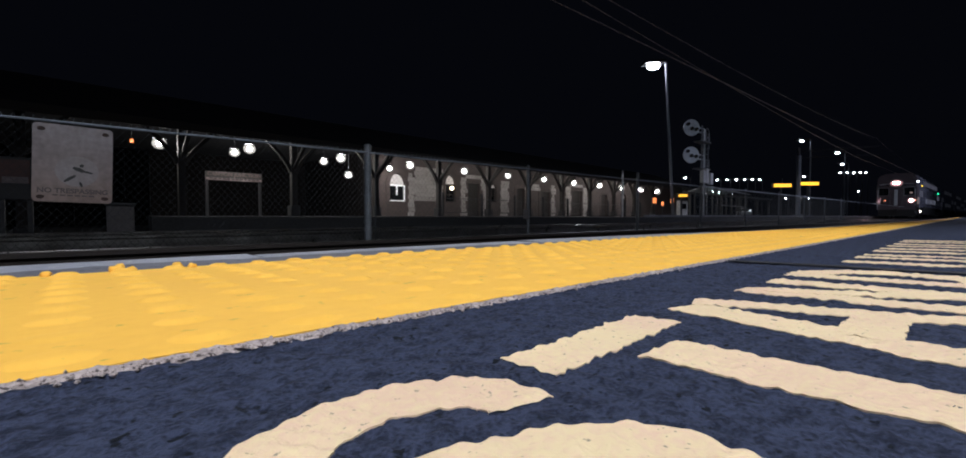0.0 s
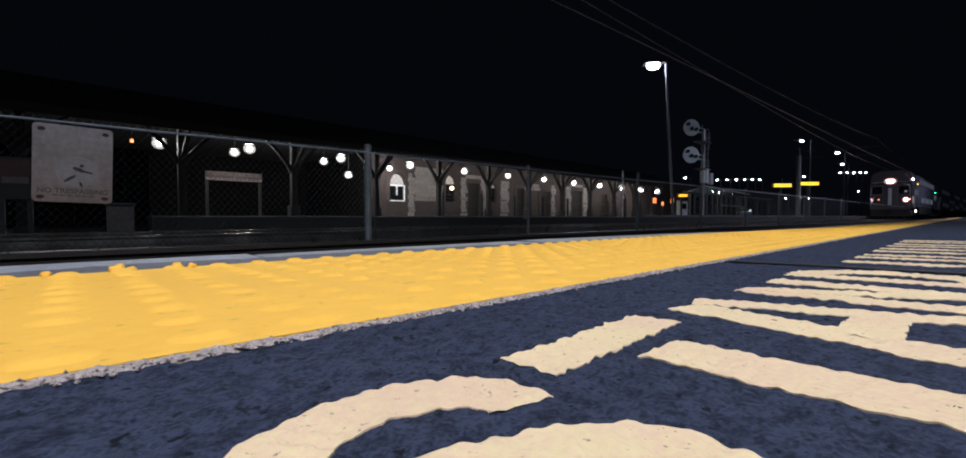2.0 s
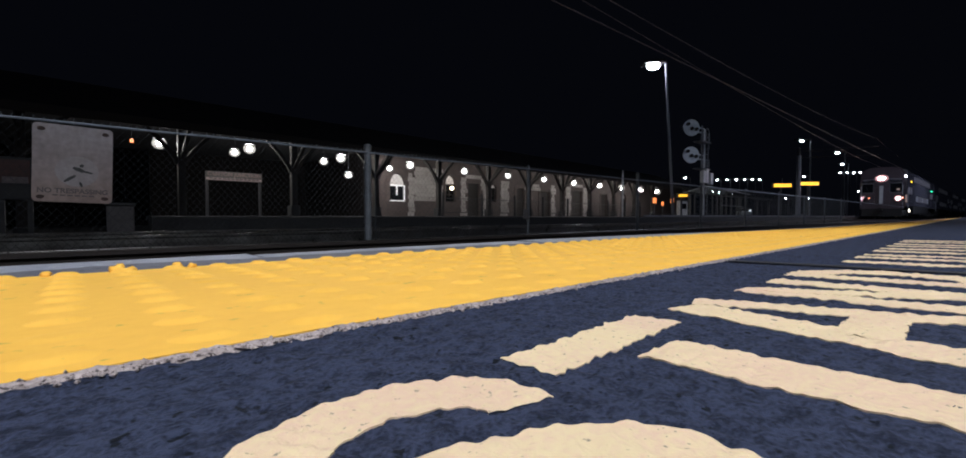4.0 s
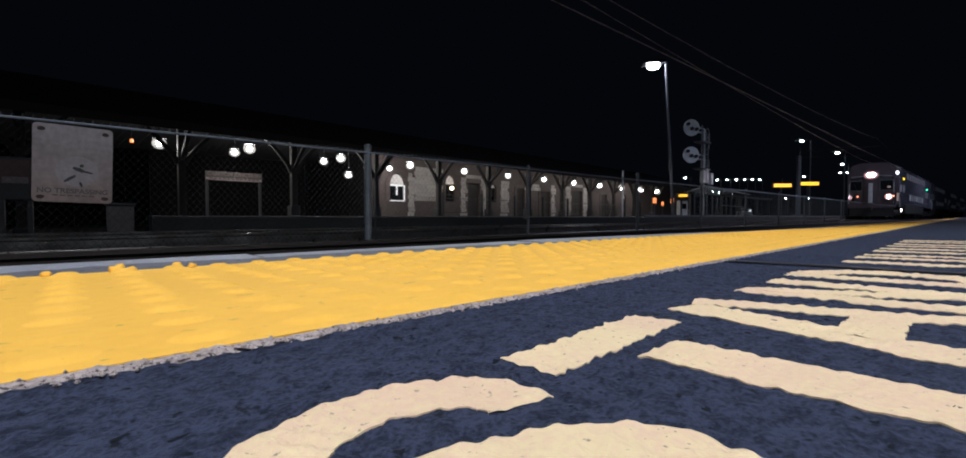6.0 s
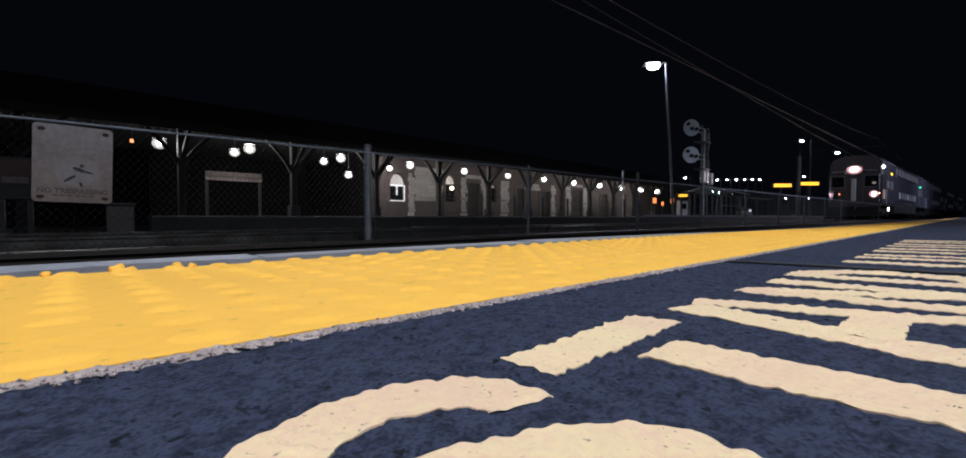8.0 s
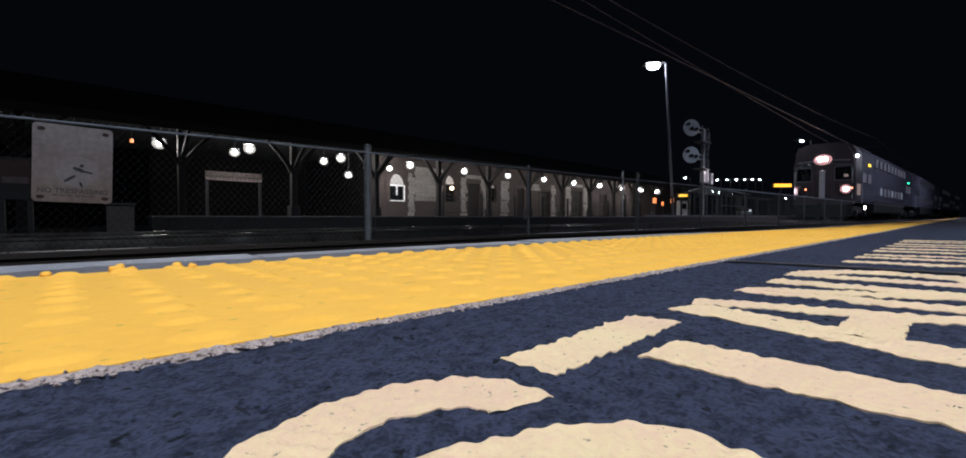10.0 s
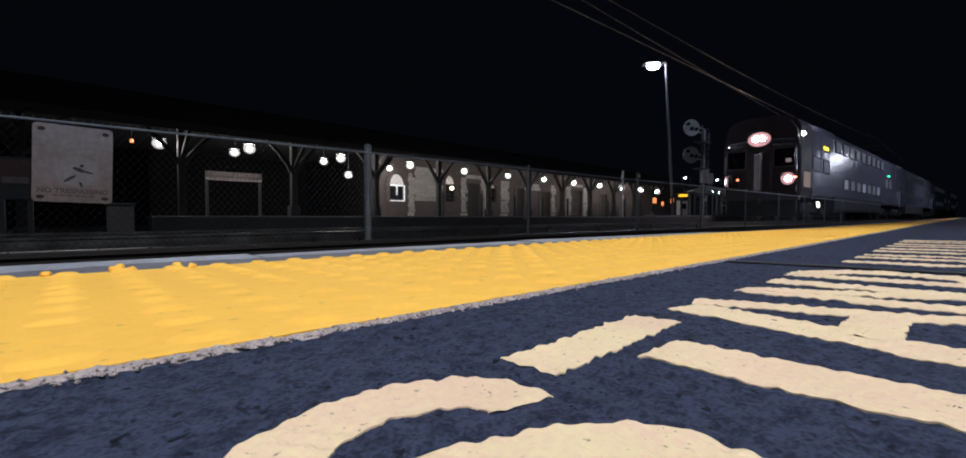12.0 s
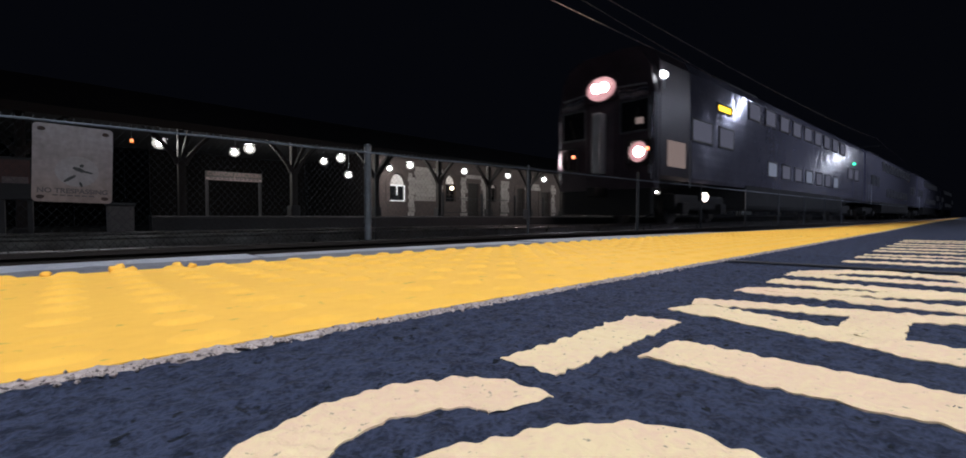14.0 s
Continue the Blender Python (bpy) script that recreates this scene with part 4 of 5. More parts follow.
def poster_board():
    b = thing("poster_case", TRACK @ pose(-1.03, 9.8, 0.05), "poster case with faded red poster beyond the tracks", "poster case")
    part("case", box(-0.16, 0.22, -0.05, 0.05, 0.25, 0.9, 0.02), M_GREYBOX, b)
    part("poster", box(-0.13, 0.19, -0.056, -0.051, 0.50, 0.86), M_POSTER, b)
    part("notice", box(-0.11, 0.17, -0.062, -0.057, 0.50, 0.60), M_SIGN, b)
    for x in (-0.12, 0.18):
        part("leg", box(x - 0.03, x + 0.03, -0.03, 0.03, -0.8, 0.3), M_GREYBOX, b)
    c = thing("relay_cabinet", TRACK @ pose(0.20, 8.62, -0.35), "grey steel trackside cabinet", "cabinet")
    part("body", box(-0.16, 0.16, -0.14, 0.14, 0, 0.56, 0.02), M_CABINET, c)
    part("door", box(-0.13, 0.13, -0.152, -0.141, 0.06, 0.5, 0.005), M_CABINET, c)
    part("lid", box(-0.18, 0.18, -0.17, 0.17, 0.56, 0.6, 0.01), M_GREYBOX, c)


# ================= lamps, signal and background =================
def lamp_post(x, y, z0, h, arm, head=0.45, big=False, lean=0.0, label="tall grey lamp post with bright cool head", turn=180):
    p = thing("lamp_post", pose(x, y, z0, lean, lean, 0), label, "lamp post", "lamp posts along the line")
    part("pole", rod((0, 0, 0), (0, 0, h), 0.068, 0.05, 12), M_DARKIRON if label.startswith(("short", "distant")) else M_POLE, p)
    part("base_plate", box(-0.2, 0.2, -0.2, 0.2, 0, 0.05, 0.01), M_ALU, p)
    a = radians(turn)
    part("arm", rod((0, 0, h - 0.05), (arm * math.cos(a), arm * math.sin(a), h), 0.035, n=8), M_DARKIRON, p)
    c = Vector((arm * math.cos(a), arm * math.sin(a), h))
    bm = bmesh.new()
    add_box(bm, -head * 0.9, head * 0.4, -head * 0.4, head * 0.4, -0.04, 0.1, 0.03)
    hd = part("lamp_head", bm, M_DARKIRON, p)
    hd.matrix_basis = Matrix.Translation(c) @ Matrix.Rotation(a + math.pi, 4, "Z")
    bm = bmesh.new()
    bmesh.ops.create_uvsphere(bm, u_segments=20, v_segments=12, radius=head * (0.34 if big else 0.18), matrix=Matrix.Translation((-head * 0.25, 0, -0.02 - 0.12 * head)) @ Matrix.Diagonal((1.1, 1, 0.45 if not big else 0.62, 1)))
    part("lens", bm, M_LEDBIG if big else M_LED, hd, "glowing cool white lens", True)
    return p


def signal_mast():
    s = thing("railway_signal", pose(24.3, 9.42, 0.05, 0, 0.4, 0), "grey railway signal mast with two round heads", "railway signal")
    for dx in (-0.15, 0.2):
        part("mast", rod((dx, 0.0, 0), (dx, 0.0, 4.75 if dx < 0 else 4.6), 0.04, n=10), M_POLE if dx < 0 else M_ALU, s)
    bm = bmesh.new()
    for z in [0.3 + 0.3 * k for k in range(14)]:
        add_rod(bm, (0.2, 0, z), (0.55, -0.05, z), 0.012, n=6)
    for x in (0.2, 0.55):
        add_rod(bm, (x, -0.05, 0), (x, -0.05, 4.4), 0.016, n=6)
    part("ladder", bm, M_POLE, s)
    bm = bmesh.new()
    hoop = [(0.2 + 0.24 * (1 - math.cos(math.pi * k / 8)), -0.05, 4.35 + 0.32 * math.sin(math.pi * k / 8)) for k in range(9)] + [(0.68, -0.05, 3.6)]
    for a, b in zip(hoop, hoop[1:]):
        add_rod(bm, a, b, 0.016, n=6)
    part("handhold", bm, M_POLE, s)
    # heads face down the line, seen half from behind
    for z in (4.56, 3.17):
        h = part("signal_head", rod((0.0, 0, 0), (-0.03, 0.0, 0), 0.42, n=40), M_DISC, s, "round grey signal disc")
        h.matrix_basis = pose(-0.90, 0.24, z, 0, 0, 50)
        for dy, dz in ((0.0, -0.05), (-0.24, -0.08), (0.2, 0.18)):
            part("lamp_unit", rod((-0.03, dy, dz), (-0.12, dy, dz), 0.09, n=14), M_UNDER, h)
        part("rear_box", box(0.0, 0.25, -0.2, 0.2, -0.22, 0.22, 0.03), M_DISC, h)
        bm = bmesh.new()
        add_rod(bm, (-0.7, 0.12, z - 0.18), (0.0, 0, z - 0.18), 0.035, n=8)
        add_rod(bm, (-0.7, 0.12, z + 0.05), (0.1, 0, z + 0.05), 0.03, n=8)
        part("bracket", bm, M_ALU, s)
        bm = bmesh.new()
        add_box(bm, -0.75, 0.3, -0.3, 0.2, z - 0.72, z - 0.68)
        for x in (-0.7, -0.3, 0.1):
            add_rod(bm, (x, -0.28, z - 0.7), (x, -0.28, z - 0.2), 0.015, n=6)
        part("service_step", bm, M_POLE, s)
    for x0, z0, z1 in ((-0.62, 1.75, 2.35), (-0.25, 1.75, 2.5), (0.35, 1.7, 2.3)):
        part("junction_box", box(x0, x0 + 0.32, -0.3, -0.12, z0, z1, 0.015), M_ALU, s)


def led_board(x, y, z, w, h, rz, label="amber departure board glowing over the platform"):
    b = thing("departure_board", pose(x, y, z, 0, 0, rz), label, "departure board", "amber departure boards")
    part("housing", box(-w / 2 - 0.12, w / 2 + 0.12, -0.1, 0.1, -h / 2 - 0.1, h / 2 + 0.1, 0.02), M_UNDER, b)
    for r in (0.26, -0.26):
        part("text_bar", box(-w / 2, w / 2, -0.112, -0.104, h * r - h * 0.23, h * r + h * 0.23), M_AMBERS, b)
    part("hanger", rod((0, 0, h / 2), (0, 0, h / 2 + 0.5), 0.04), M_UNDER, b)
    part("post", rod((0, 0.15, -h / 2), (0, 0.15, 0.05 - z), 0.07), M_GREYBOX, b)


def shelter():
    s = thing("platform_shelter", pose(42.6, 14.9, 0.05, 0, 0, 6), "glass platform shelter with thin steel frame, lit inside", "shelter")
    for x in range(0, 11, 2):
        for y in (0, 2.2):
            part("post", box(x - 0.05, x + 0.05, y - 0.05, y + 0.05, 0, 2.3), M_GREYBOX, s)
    part("roof", prism([(-0.4, 2.3), (1.1, 2.75), (2.6, 2.3), (2.6, 2.36), (1.1, 2.82), (-0.4, 2.36)], "yz", -0.5, 10.5), M_ALU, s)
    for x in range(0, 10, 2):
        o = part("glass_panel", box(x + 0.08, x + 1.92, 2.19, 2.21, 0.2, 2.1), M_CLEAR, s)
        o.visible_shadow = False
        part("rail_bar", box(x + 0.05, x + 1.95, -0.03, 0.03, 1.0, 1.05), M_POLE, s)
    for x in (1.2, 3.4, 8.6):
        part("strip_light", box(x - 0.13, x + 0.13, 0.92, 0.98, 2.30, 2.35), M_TUBE, s, "glowing cool strip light")
        part("light_stem", rod((x, 0.95, 2.36), (x, 0.95, 2.72), 0.015, n=6), M_POLE, s)


def canopy_right():
    """Open steel-roofed platform with rows of small lights, beyond the signal."""
    c = thing("bus_canopy", pose(0, 0, 0), "low dark steel canopy with a row of small lights", "canopy")
    part("roof_beam", box(44, 72, 18.4, 18.9, 2.35, 2.55), M_GREYBOX, c)
    for x in (45, 52, 59, 66, 71):
        part("post", box(x - 0.08, x + 0.08, 18.5, 18.7, 0.05, 2.35), M_GREYBOX, c)


def far_edge():
    f = thing("edge_strip", TRACK @ pose(0, 9.05, 0.05), "thin pale steel strip along the far platform edge", "edging", kind="structure")
    for i in range(18):
        part("strip_length", box(16 + 3 * i, 18.98 + 3 * i, -0.03, 0.03, 0.0, 0.07, 0.006), M_POLE, f)


# ================= the train =================
CAR = 25.9
DITCH = []


def car_profile(hw=1.52):
    """Cross-section of a bilevel coach, above the rail."""
    return [(-hw + 0.06, 1.18), (hw - 0.06, 1.18), (hw, 1.28), (hw, 3.35), (hw - 0.03, 4.18), (hw - 0.2, 4.48), (hw - 0.55, 4.66), (hw - 0.95, 4.72), (-hw + 0.95, 4.72), (-hw + 0.55, 4.66), (-hw + 0.2, 4.48), (-hw + 0.03, 4.18), (-hw, 3.35), (-hw, 1.28)]


def coach(cab):
    """A bilevel car; x runs back from its front end, the near side is -y."""
    t = thing("cab_car" if cab else "bilevel_coach", Matrix(), "bilevel stainless cab car with lit headlights leading train" if cab else "bilevel stainless commuter coach behind the cab car", "train car", "cars of the train")
    x0 = 2.0 if cab else 0.25
    body = part("body", prism(car_profile(), "yz", x0, CAR - 0.25), M_STEEL, t, "ribbed stainless steel body")
    # depressed middle floor
    part("lower_body", prism([(-1.46, 0.48), (1.46, 0.48), (1.515, 0.6), (1.515, 1.3), (-1.515, 1.3), (-1.515, 0.6)], "yz", 6.2, CAR - 6.2), M_UNDER, t, "dark lower body between the trucks")
    part("roof_skin", prism([(-1.32, 4.34), (-0.98, 4.61), (-0.57, 4.73), (0.57, 4.73), (0.98, 4.61), (1.32, 4.34), (1.30, 4.38), (0.96, 4.65), (0.56, 4.77), (-0.56, 4.77), (-0.96, 4.65), (-1.30, 4.38)], "yz", x0 + 0.05, CAR - 0.3), M_TROOF, t)
    if cab:
        part("cab_shell", prism([(a * 0.998, b - 0.004) for a, b in car_profile()], "yz", 0.36, 2.0), M_NOSE, t, "dark painted cab end")
    for y in (-1.528, 1.522):
        for k in range(5):
            z = 1.38 + 0.075 * k
            part("body_rib", box(x0 + 0.1, CAR - 0.35, y - 0.006 if y < 0 else y, y + 0.006 if y < 0 else y + 0.012, z, z + 0.022), M_STEEL, t)
        s = -1 if y < 0 else 1
        def pane(name, a, b, z0, z1, mat=M_TWIN, lab=""):
            mat = mat if cab else M_TWIND
            yy = sorted((s * 1.5, s * 1.534))
            o = part(name, box(a, b, yy[0], yy[1], z0, z1, 0.0), mat, t, lab)
            fr = bmesh.new()
            yf = sorted((s * 1.5, s * 1.542))
            for q in ((a - 0.05, a, z0 - 0.05, z1 + 0.05), (b, b + 0.05, z0 - 0.05, z1 + 0.05), (a, b, z0 - 0.05, z0), (a, b, z1, z1 + 0.05)):
                add_box(fr, q[0], q[1], yf[0], yf[1], q[2], q[3])
            part("window_frame", fr, M_GREYBOX, o)
        for k in range(9):
            a = 6.35 + 1.62 * k
            pane("upper_window", a, a + 1.0, 3.56, 4.08, M_TWIN, "upper window with painted reflection glow")
        for k in range(7):
            a = 8.3 + 1.62 * k
            pane("lower_window", a, a + 0.95, 1.72, 2.22, M_TWIN if k % 3 or not cab else M_TWINB, "lower window with painted reflection glow")
        for a, b in ((2.15, 3.4), (3.95, 5.0), (CAR - 4.6, CAR - 3.6), (CAR - 3.0, CAR - 2.0)):
            pane("vestibule_window", a, b, 2.36, 2.92, M_TWIN)
        for a in (2.1, CAR - 3.3):
            dr = part("door", box(a, a + 1.3, *sorted((s * 1.5, s * 1.53)), 1.3, 2.2), M_STEEL, t, "stainless sliding door")
        if cab:
            sg = part("destination_sign", box(3.75, 4.85, *sorted((s * 1.48, s * 1.535)), 3.36, 3.66), M_UNDER, t)
            part("sign_letters", box(3.85, 4.75, *sorted((s * 1.535, s * 1.54)), 3.43, 3.59), M_AMBER, sg, "glowing amber destination bar")
            part("door_indicator", box(CAR - 3.3, CAR - 3.1, *sorted((s * 1.53, s * 1.57)), 3.22, 3.32), M_GREEN, t, "green indicator lamp")
            part("cab_side_window", box(0.75, 1.75, *sorted((s * 1.5, s * 1.527)), 1.52, 2.2), M_WARMPANE, t, "cab side pane with even warm emission")
        if cab and s < 0:
            ml = part("marker_lamp", rod((0.50, s * 1.36, 3.78), (0.50, s * 1.52, 3.78), 0.05, n=10), M_UNDER, t)
            bm = bmesh.new()
            bmesh.ops.create_uvsphere(bm, u_segments=12, v_segments=8, radius=0.095, matrix=Matrix.Translation((0.46, s * 1.54, 3.80)))
            part("lens", bm, M_STROBE, ml, "white marker lens", True)
            part("mirror_arm", rod((0.6, s * 1.46, 3.3), (0.5, s * 1.54, 3.72), 0.025, n=8), M_ALU, t)
        part("grab_rail", rod((1.9, s * 1.58, 1.0), (1.9, s * 1.58, 2.3), 0.02, n=6), M_ALU, t)
    for bx in (3.6, CAR - 3.6):
        b = part("truck", box(bx - 1.7, bx + 1.7, -1.15, 1.15, 0.42, 0.85, 0.05), M_UNDER, t, "black truck frame")
        for wx in (-1.3, 1.3):
            for y in (-0.76, 0.76):
                part("wheel", rod((bx + wx, y - 0.07, 0.46), (bx + wx, y + 0.07, 0.46), 0.46, n=20), M_RAIL, b)
        part("axle_box", box(bx - 1.5, bx - 1.1, -1.3, 1.3, 0.3, 0.62, 0.03), M_UNDER, b)
        part("axle_box", box(bx + 1.1, bx + 1.5, -1.3, 1.3, 0.3, 0.62, 0.03), M_UNDER, b)
    part("roof_unit", box(5, 9, -0.9, 0.9, 4.7, 4.86, 0.05), M_TROOF, t)
    if cab:
        bm = prism([(-1.5, 0.95), (1.5, 0.95), (1.51, 3.3), (1.4, 4.0), (1.15, 4.4), (0.6, 4.62), (-0.6, 4.62), (-1.15, 4.4), (-1.4, 4.0), (-1.51, 3.3)], "yz", 0.1, 0.36)
        front = part("cab_front", bm, M_NOSE, t, "dark painted flat cab front")
        part("end_door", box(0.07, 0.12, -0.42, 0.42, 1.3, 3.3, 0.02), M_NOSE, t)
        part("diaphragm", box(-0.22, 0.08, -0.12, 0.12, 1.38, 3.0, 0.03), M_ALU, t, "pale grey gangway plate")
        for s in (-1, 1):
            w = part("windscreen", box(0.085, 0.105, min(s * 0.58, s * 1.35), max(s * 0.58, s * 1.35), 2.42, 3.2, 0.01), M_GLASS, t, "dark cab windscreen")
            part("wiper", rod((0.07, s * 0.9, 2.4), (0.07, s * 1.1, 3.0), 0.012, n=6), M_UNDER, w)
            part("collision_post", box(0.04, 0.12, min(s * 0.46, s * 0.54), max(s * 0.46, s * 0.54), 1.2, 3.4, 0.02), M_NOSE, t)
            part("grab_iron", rod((0.03, s * 1.42, 1.3), (0.03, s * 1.42, 3.0), 0.018, n=6), M_ALU, t)
            # bulging brow over the windscreen and rounded corner posts
            bm = bmesh.new()
            rows = []
            for i in range(9):
                y = s * (0.55 + 0.82 * i / 8)
                rows.append([bm.verts.new((0.10 - 0.13 * math.sin(math.pi * k / 8) * (1 - 0.5 * (i / 8) ** 2), y, 3.27 + (0.30 - 0.08 * i / 8) * k / 8 + 0.02 * math.sin(i * 1.3))) for k in range(9)])
            for a, b in zip(rows, rows[1:]):
                for k in range(8):
                    bm.faces.new((a[k], b[k], b[k + 1], a[k + 1]))
            bmesh.ops.recalc_face_normals(bm, faces=bm.faces)
            part("brow_panel", bm, M_BRIGHT, t, "bright stainless brow panel", True)
            bm = bmesh.new()
            rows = [[bm.verts.new((0.22 - 0.13 * math.cos(a), s * (1.42 + 0.105 * math.sin(a)), z)) for a in [math.pi / 2 * k / 6 for k in range(7)]] for z in (1.15, 1.9, 2.6, 3.3)]
            for a, b in zip(rows, rows[1:]):
                for k in range(6):
                    bm.faces.new((a[k], b[k], b[k + 1], a[k + 1]))
            part("corner_post", bm, M_BRIGHT, t, "rounded stainless corner post", True)
            fr = bmesh.new()
            for y0, y1, z0, z1 in ((0.54, 0.58, 2.38, 3.24), (1.35, 1.39, 2.38, 3.24), (0.58, 1.35, 2.38, 2.42), (0.58, 1.35, 3.2, 3.24)):
                add_box(fr, 0.075, 0.11, min(s * y0, s * y1), max(s * y0, s * y1), z0, z1)
            part("windscreen_frame", fr, M_GALV, t)
            if s < 0:
                part("cab_number_lamp", box(0.05, 0.084, min(s * 1.02, s * 1.22), max(s * 1.02, s * 1.22), 2.58, 2.74, 0.01), M_WARMPANE, t, "small pale lit panel")
            part("brow_rail", rod((0.05, s * 0.5, 3.62), (0.05, s * 1.3, 3.56), 0.022, n=8), M_ALU, t, "bright handrail above the windscreen")
            bx = bmesh.new()
            for q in ((-0.33, -0.29, -0.29, 0.29), (0.29, 0.33, -0.29, 0.29), (-0.33, 0.33, 0.29, 0.33), (-0.33, 0.33, -0.33, -0.29)):
                add_box(bx, 0.0, 0.1, s * 1.13 + q[0], s * 1.13 + q[1], 1.86 + q[2], 1.86 + q[3])
            lf = part("lamp_frame", bx, M_GREYBOX, t)
            part("side_marker", rod((0.06, s * 1.13 - 0.31, 1.9), (-0.12, s * 1.13 - 0.31, 1.9), 0.05, n=12), M_UNDER, lf)
            part("marker_lens", rod((-0.12, s * 1.13 - 0.31, 1.9), (-0.145, s * 1.13 - 0.31, 1.9), 0.05, 0.035, n=14), M_RED, lf, "small orange-red marker lens")
            # a short hood with its lens set back inside
            bm = bmesh.new()
            n = 18
            ring = [[bm.verts.new((x, r * math.cos(2 * math.pi * k / n), r * math.sin(2 * math.pi * k / n))) for k in range(n)] for x, r in ((0.06, 0.285), (-0.09, 0.285), (-0.09, 0.27), (-0.02, 0.265))]
            for a, b in zip(ring, ring[1:]):
                for k in range(n):
                    bm.faces.new((a[k], a[(k + 1) % n], b[(k + 1) % n], b[k]))
            bm.faces.new(ring[0])
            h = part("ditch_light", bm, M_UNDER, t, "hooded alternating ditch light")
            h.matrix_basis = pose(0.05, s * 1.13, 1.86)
            part("halo_disc", rod((0.0, 0, 0), (-0.02, 0, 0), 0.262, n=28), M_HALO, h, "pink disc whose glow imitates the lamp halo")
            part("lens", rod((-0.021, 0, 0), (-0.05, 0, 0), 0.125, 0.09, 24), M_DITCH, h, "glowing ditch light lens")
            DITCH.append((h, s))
        h = part("headlight_box", box(0.0, 0.14, -0.50, 0.50, 3.33, 4.02, 0.05), M_NOSE, t)
        for y in (-0.125, 0.125):
            part("lens", rod((-0.03, y, 3.68), (-0.07, y, 3.67), 0.125, 0.09, 24), M_HEAD, h, "glowing twin headlight lens")
        # oversized glowing disc that imitates the headlight halo
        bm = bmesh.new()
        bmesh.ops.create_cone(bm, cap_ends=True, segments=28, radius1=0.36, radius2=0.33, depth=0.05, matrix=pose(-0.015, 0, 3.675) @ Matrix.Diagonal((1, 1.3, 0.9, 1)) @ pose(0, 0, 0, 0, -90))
        part("halo_disc", bm, M_HALO, h, "pink disc whose glow imitates the headlight halo")
        part("pilot_plate", box(0.15, 0.3, -1.4, 1.4, 0.25, 1.0, 0.03), M_UNDER, t)
        cp = part("coupler", box(-0.45, 0.15, -0.14, 0.14, 0.75, 1.0, 0.04), M_UNDER, t)
        for s in (-1, 1):
            st = part("side_step", box(2.75, 3.0, min(s * 1.42, s * 1.56), max(s * 1.42, s * 1.56), 0.66, 0.86, 0.02), M_UNDER, t)
            if s < 0:
                part("step_lamp", rod((2.88, s * 1.54, 0.78), (2.88, s * 1.60, 0.78), 0.13, n=12), M_STEP, st, "glowing step lamp")
    else:
        part("gangway", box(-0.25, 0.26, -0.5, 0.5, 1.2, 3.4, 0.03), M_UNDER, t)
    return t


def overhead_wires():
    def contact(x):
        return 5.25 + 0.02 * math.sin(x * 0.11)
    def messenger(x):
        return 6.02 + 0.42 * ((x - 18) / 24) ** 2 if x < 51 else 6.02 + 0.42 * ((84 - x) / 24) ** 2 if x < 110 else 6.5
    def feeder(x):
        return 5.4 + 1.0 * max(0, (52 - x) / 32) ** 1.3
    for off, height, r in ((LINE_FAR, contact, 0.012), (LINE_FAR + 0.05, messenger, 0.007), (LINE_FAR + 1.45, feeder, 0.008)):
        bm = bmesh.new()
        add_tube(bm, [(1 + 1.5 * i, off, height(1 + 1.5 * i)) for i in range(96)], r)
        ob = new("overhead_wire", finish("overhead_wire", bm, M_COPPER))
        ob.matrix_basis = TRACK
        tagged(ob, "thin copper overhead wire above the track", "overhead wire", "overhead wires")


# ================= build =================
ground()
trackbed()
rails()
platform()
fence()
trespass_sign()
far_platform()
canopy()
depot()
picket_fence()
boundary_wall()
station_sign()
poster_board()
lamp_post(23.1, 10.4, 0.05, 8.0, 0.42, 0.85, True, -2.5, turn=137)
lamp_post(60.6, 11.9, 0.05, 8.55, 0.8, 1.0, turn=140)
lamp_post(86.0, 12.6, 0.05, 9.8, 0.9, 1.2, turn=140)
lamp_post(106.0, 15.0, 0.05, 9.9, 0.9, 1.2, turn=140)
lamp_post(60.5, 25.0, 0.05, 5.2, 0.5, 0.6, turn=140, label="short lamp post with cool head in the car park")
lamp_post(62.5, 22.9, 0.05, 5.2, 0.5, 0.6, turn=140, label="short lamp post with cool head in the car park")
lamp_post(75.5, 15.0, 0.05, 5.65, 0.5, 0.7, turn=140, label="short lamp post with cool head in the car park")
for k in range(6):
    lamp_post(80.0 + 5 * k, 28.0 + 0.14 * k, 0.05, 6.25 + 0.30 * k, 0.4, 0.9, turn=140, label="distant car park lamp post, cool head lit")
for bx, by, bh in ((58.5, 13.4, 2.1), (68.7, 13.4, 2.35), (89.3, 11.1, 4.0)):
    lamp_post(bx, by, 0.05, bh, 0.2, 0.5, turn=140, label="short lamp post with cool head beside the path")
for k in range(5):
    lamp_post(120.0 + 6.2 * k, 17.8 - 0.3 * k, 0.05, 9.4 + 0.42 * k, 0.4, 1.0, turn=140, label="distant lamp post with cool head")
pole = thing("steel_mast", pose(50.0, 10.7, 0.05), "stout pale grey steel mast beside the line", "mast")
part("shaft", rod((0, 0, 0), (0, 0, 5.7), 0.20, 0.18, 14), M_POLE, pole)
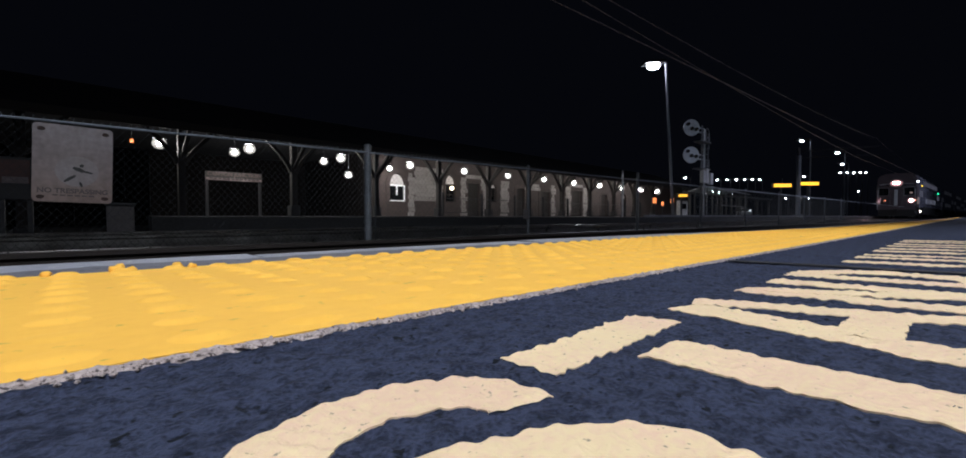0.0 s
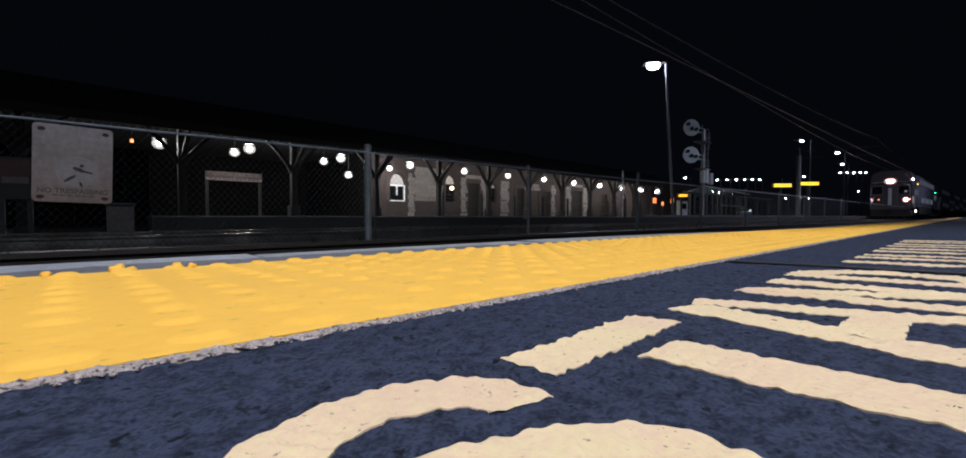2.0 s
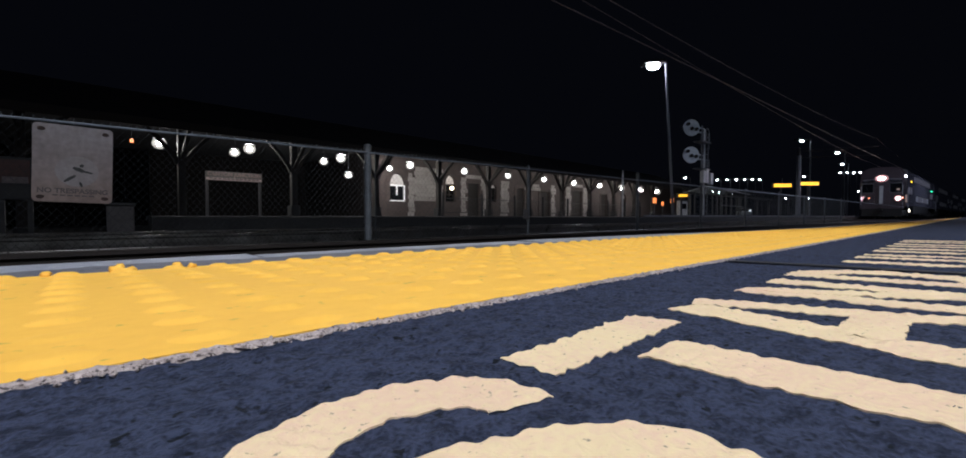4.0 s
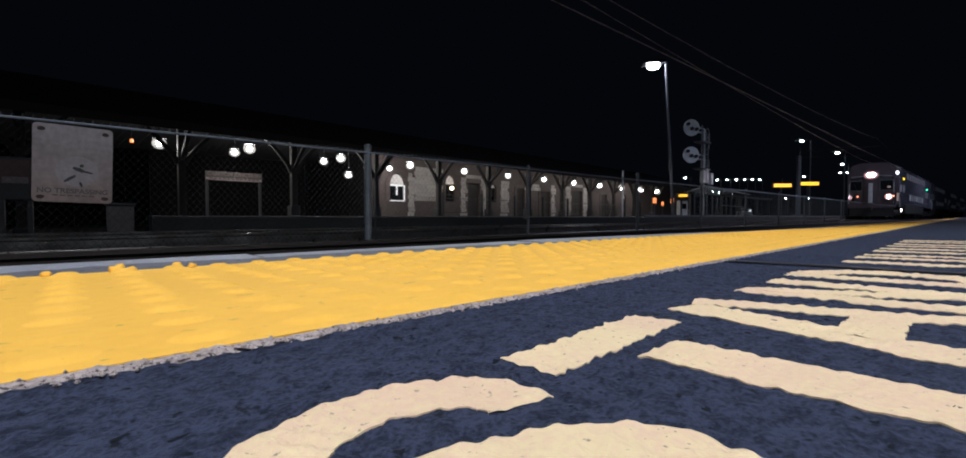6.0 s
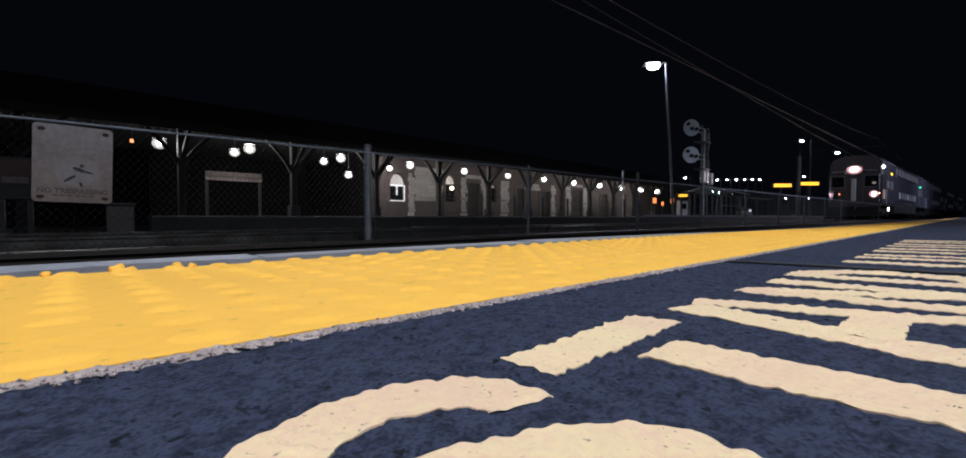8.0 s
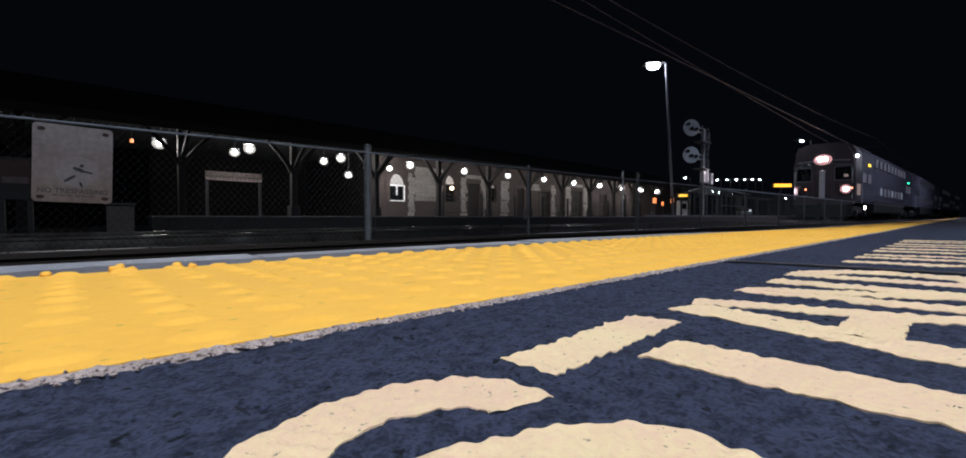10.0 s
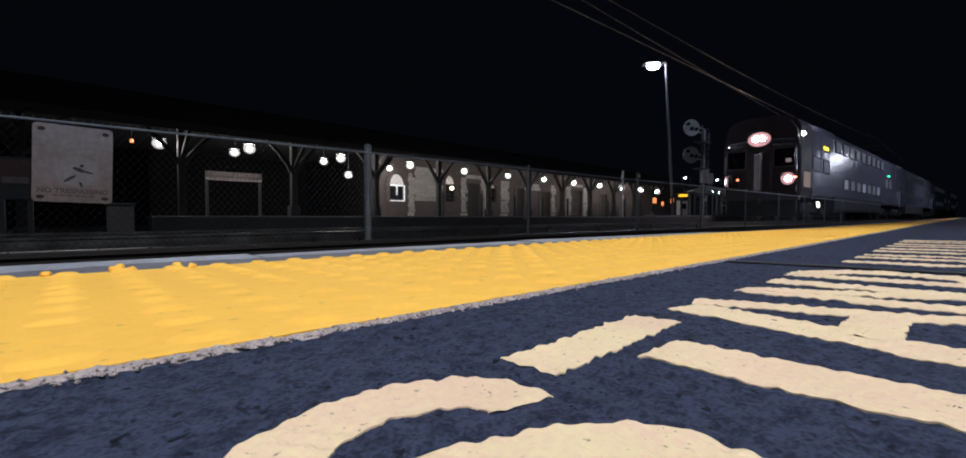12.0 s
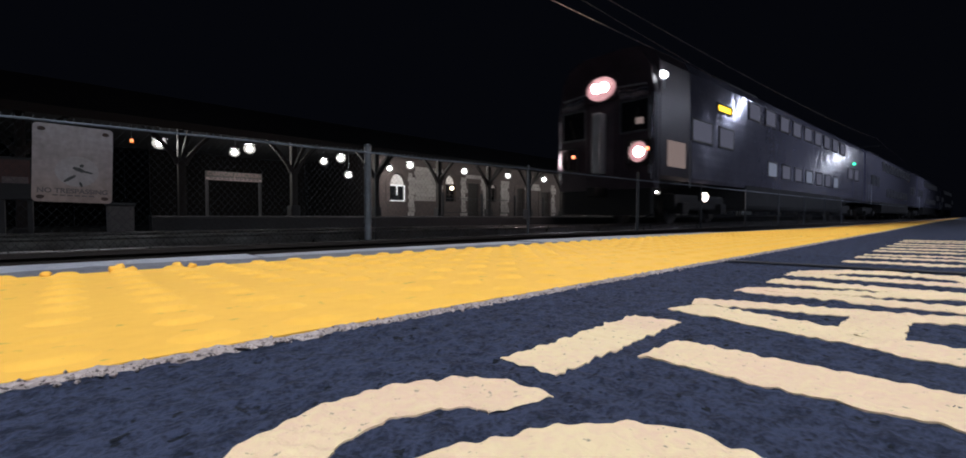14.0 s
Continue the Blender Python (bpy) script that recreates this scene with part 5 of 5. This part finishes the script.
part("collar", rod((0, 0, 0), (0, 0, 0.2), 0.4, n=14), M_POLE, pole)
part("mast_head", rod((0, 0, 5.7), (0, 0, 6.4), 0.09, n=10), M_DARKIRON, pole)
part("cantilever", rod((0, 0, 6.1), (0, -5.6, 5.95), 0.035, n=8), M_DARKIRON, pole)
part("registration_arm", rod((0, 0, 5.5), (0, -5.6, 5.24), 0.025, n=8), M_DARKIRON, pole)
for ox, oy, oz, sz in ((34.0, 16.8, 1.32, 0.17), (36.0, 17.1, 1.12, 0.12), (36.0, 16.3, 1.35, 0.16)):
    o = thing("orange_lamp", pose(ox, oy, oz), "small orange lamp on a short post", "lamp", "orange lamps beside the depot")
    part("bulb", box(-sz, sz, -sz * 0.5, sz * 0.5, -sz * 1.3, sz * 1.3, sz * 0.3), M_ORANGE, o)
    part("post", rod((0, 0, 0.05 - oz), (0, 0, -sz * 1.2), 0.05), M_DARKIRON, o)
o = thing("orange_lamp", STATION @ pose(-3.16, 2.0, 3.02), "tiny orange bulb under the canopy", "lamp")
part("bulb", rod((0, 0, -0.07), (0, 0, 0.07), 0.06, n=8), M_ORANGE, o)
part("stem", rod((0, 0, 0.07), (0, 0, 0.78), 0.012, n=6), M_DARKIRON, o)
kiosk = thing("ticket_machine", pose(33.0, 14.2, 0.05, 0, 0, -40), "pale blue-white ticket machine on the far platform", "ticket machine")
part("body", box(-0.3, 0.3, -0.25, 0.25, 0, 1.15, 0.03), M_WHITE, kiosk)
part("screen", box(-0.2, 0.2, -0.262, -0.252, 0.55, 0.95), M_GLASS, kiosk)
part("hood", box(-0.34, 0.34, -0.36, 0.28, 1.15, 1.22, 0.02), M_GREYBOX, kiosk)
# unseen posts for the platform lamps, the added fill at x -21 included
for lx, ly, lz in PLATFORM_LAMPS:
    lamp_post(lx, ly - 1.0, 0.0, lz, 1.0, 0.8, True, 0.0, "tall platform lamp post out of view behind the asphalt", 90)
signal_mast()
tp = thing("marker_post", pose(15.95, 9.2, 0.05), "thin pale marker post on the far platform edge", "post")
part("shaft", rod((0, 0, 0), (0, 0, 1.78), 0.035, n=8), M_ALU, tp)
part("cap", rod((0, 0, 1.78), (0, 0, 1.82), 0.05, 0.02, 8), M_ALU, tp)
led_board(46.0, 11.05, 2.8, 1.45, 0.27, -48)
led_board(52.0, 10.33, 3.22, 1.75, 0.29, -48)
led_board(32.0, 13.75, 1.55, 0.62, 0.17, -42, "small amber board glowing beside the depot")
shelter()
for cx, cy in ((92.0, 28.4), (99.0, 29.8)):
    sedan("parked_car", pose(cx, cy, 0.05, 0, 0, 20), "pale sedan parked beyond the far platform")
PASSING = sedan("passing_car", Matrix(), "dark sedan driving past behind the depot, lights on", True)
canopy_right()
far_edge()
overhead_wires()
CARS = [coach(True), coach(False)]
for k in range(2):
    CARS.append(copy_thing(CARS[1], Matrix()))
tactile_strip()
curb()
crumbs()
painted_words()


# ================= what moves =================
FRONT = [(0, 62.4), (1, 60.6), (2, 58.6), (3, 56.2), (5.5, 50.2), (6.5, 47.4), (7.5, 44.2), (8.0, 42.4), (10.5, 31.0), (11.0, 28.3), (11.5, 25.55), (12.0, 22.7), (12.5, 19.8), (13.0, 16.9), (13.5, 13.8), (14.0, 10.6)]


def motions():
    for k, car in enumerate(CARS):
        walk(car, [(t, TRACK @ pose(x - 0.26 + k * CAR, LINE_FAR, RAIL_Z)) for t, x in FRONT])
    # a car passes on the road behind the depot
    walk(PASSING, [(t, pose(-3.3 + 11.7 * (t - 6.3), 36.2 + 0.062 * (-3.3 + 11.7 * (t - 6.3)), -0.75, 0, 0, 3.55)) for t in (0, 5, 7, 9, 14)])
    # ditch lights flash in turn; turning a lens aside imitates its dark second
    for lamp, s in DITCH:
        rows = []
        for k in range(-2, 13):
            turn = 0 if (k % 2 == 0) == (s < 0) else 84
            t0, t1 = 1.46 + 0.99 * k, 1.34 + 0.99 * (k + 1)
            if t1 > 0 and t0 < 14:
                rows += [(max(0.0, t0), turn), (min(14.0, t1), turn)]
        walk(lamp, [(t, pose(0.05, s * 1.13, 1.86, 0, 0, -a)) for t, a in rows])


motions()
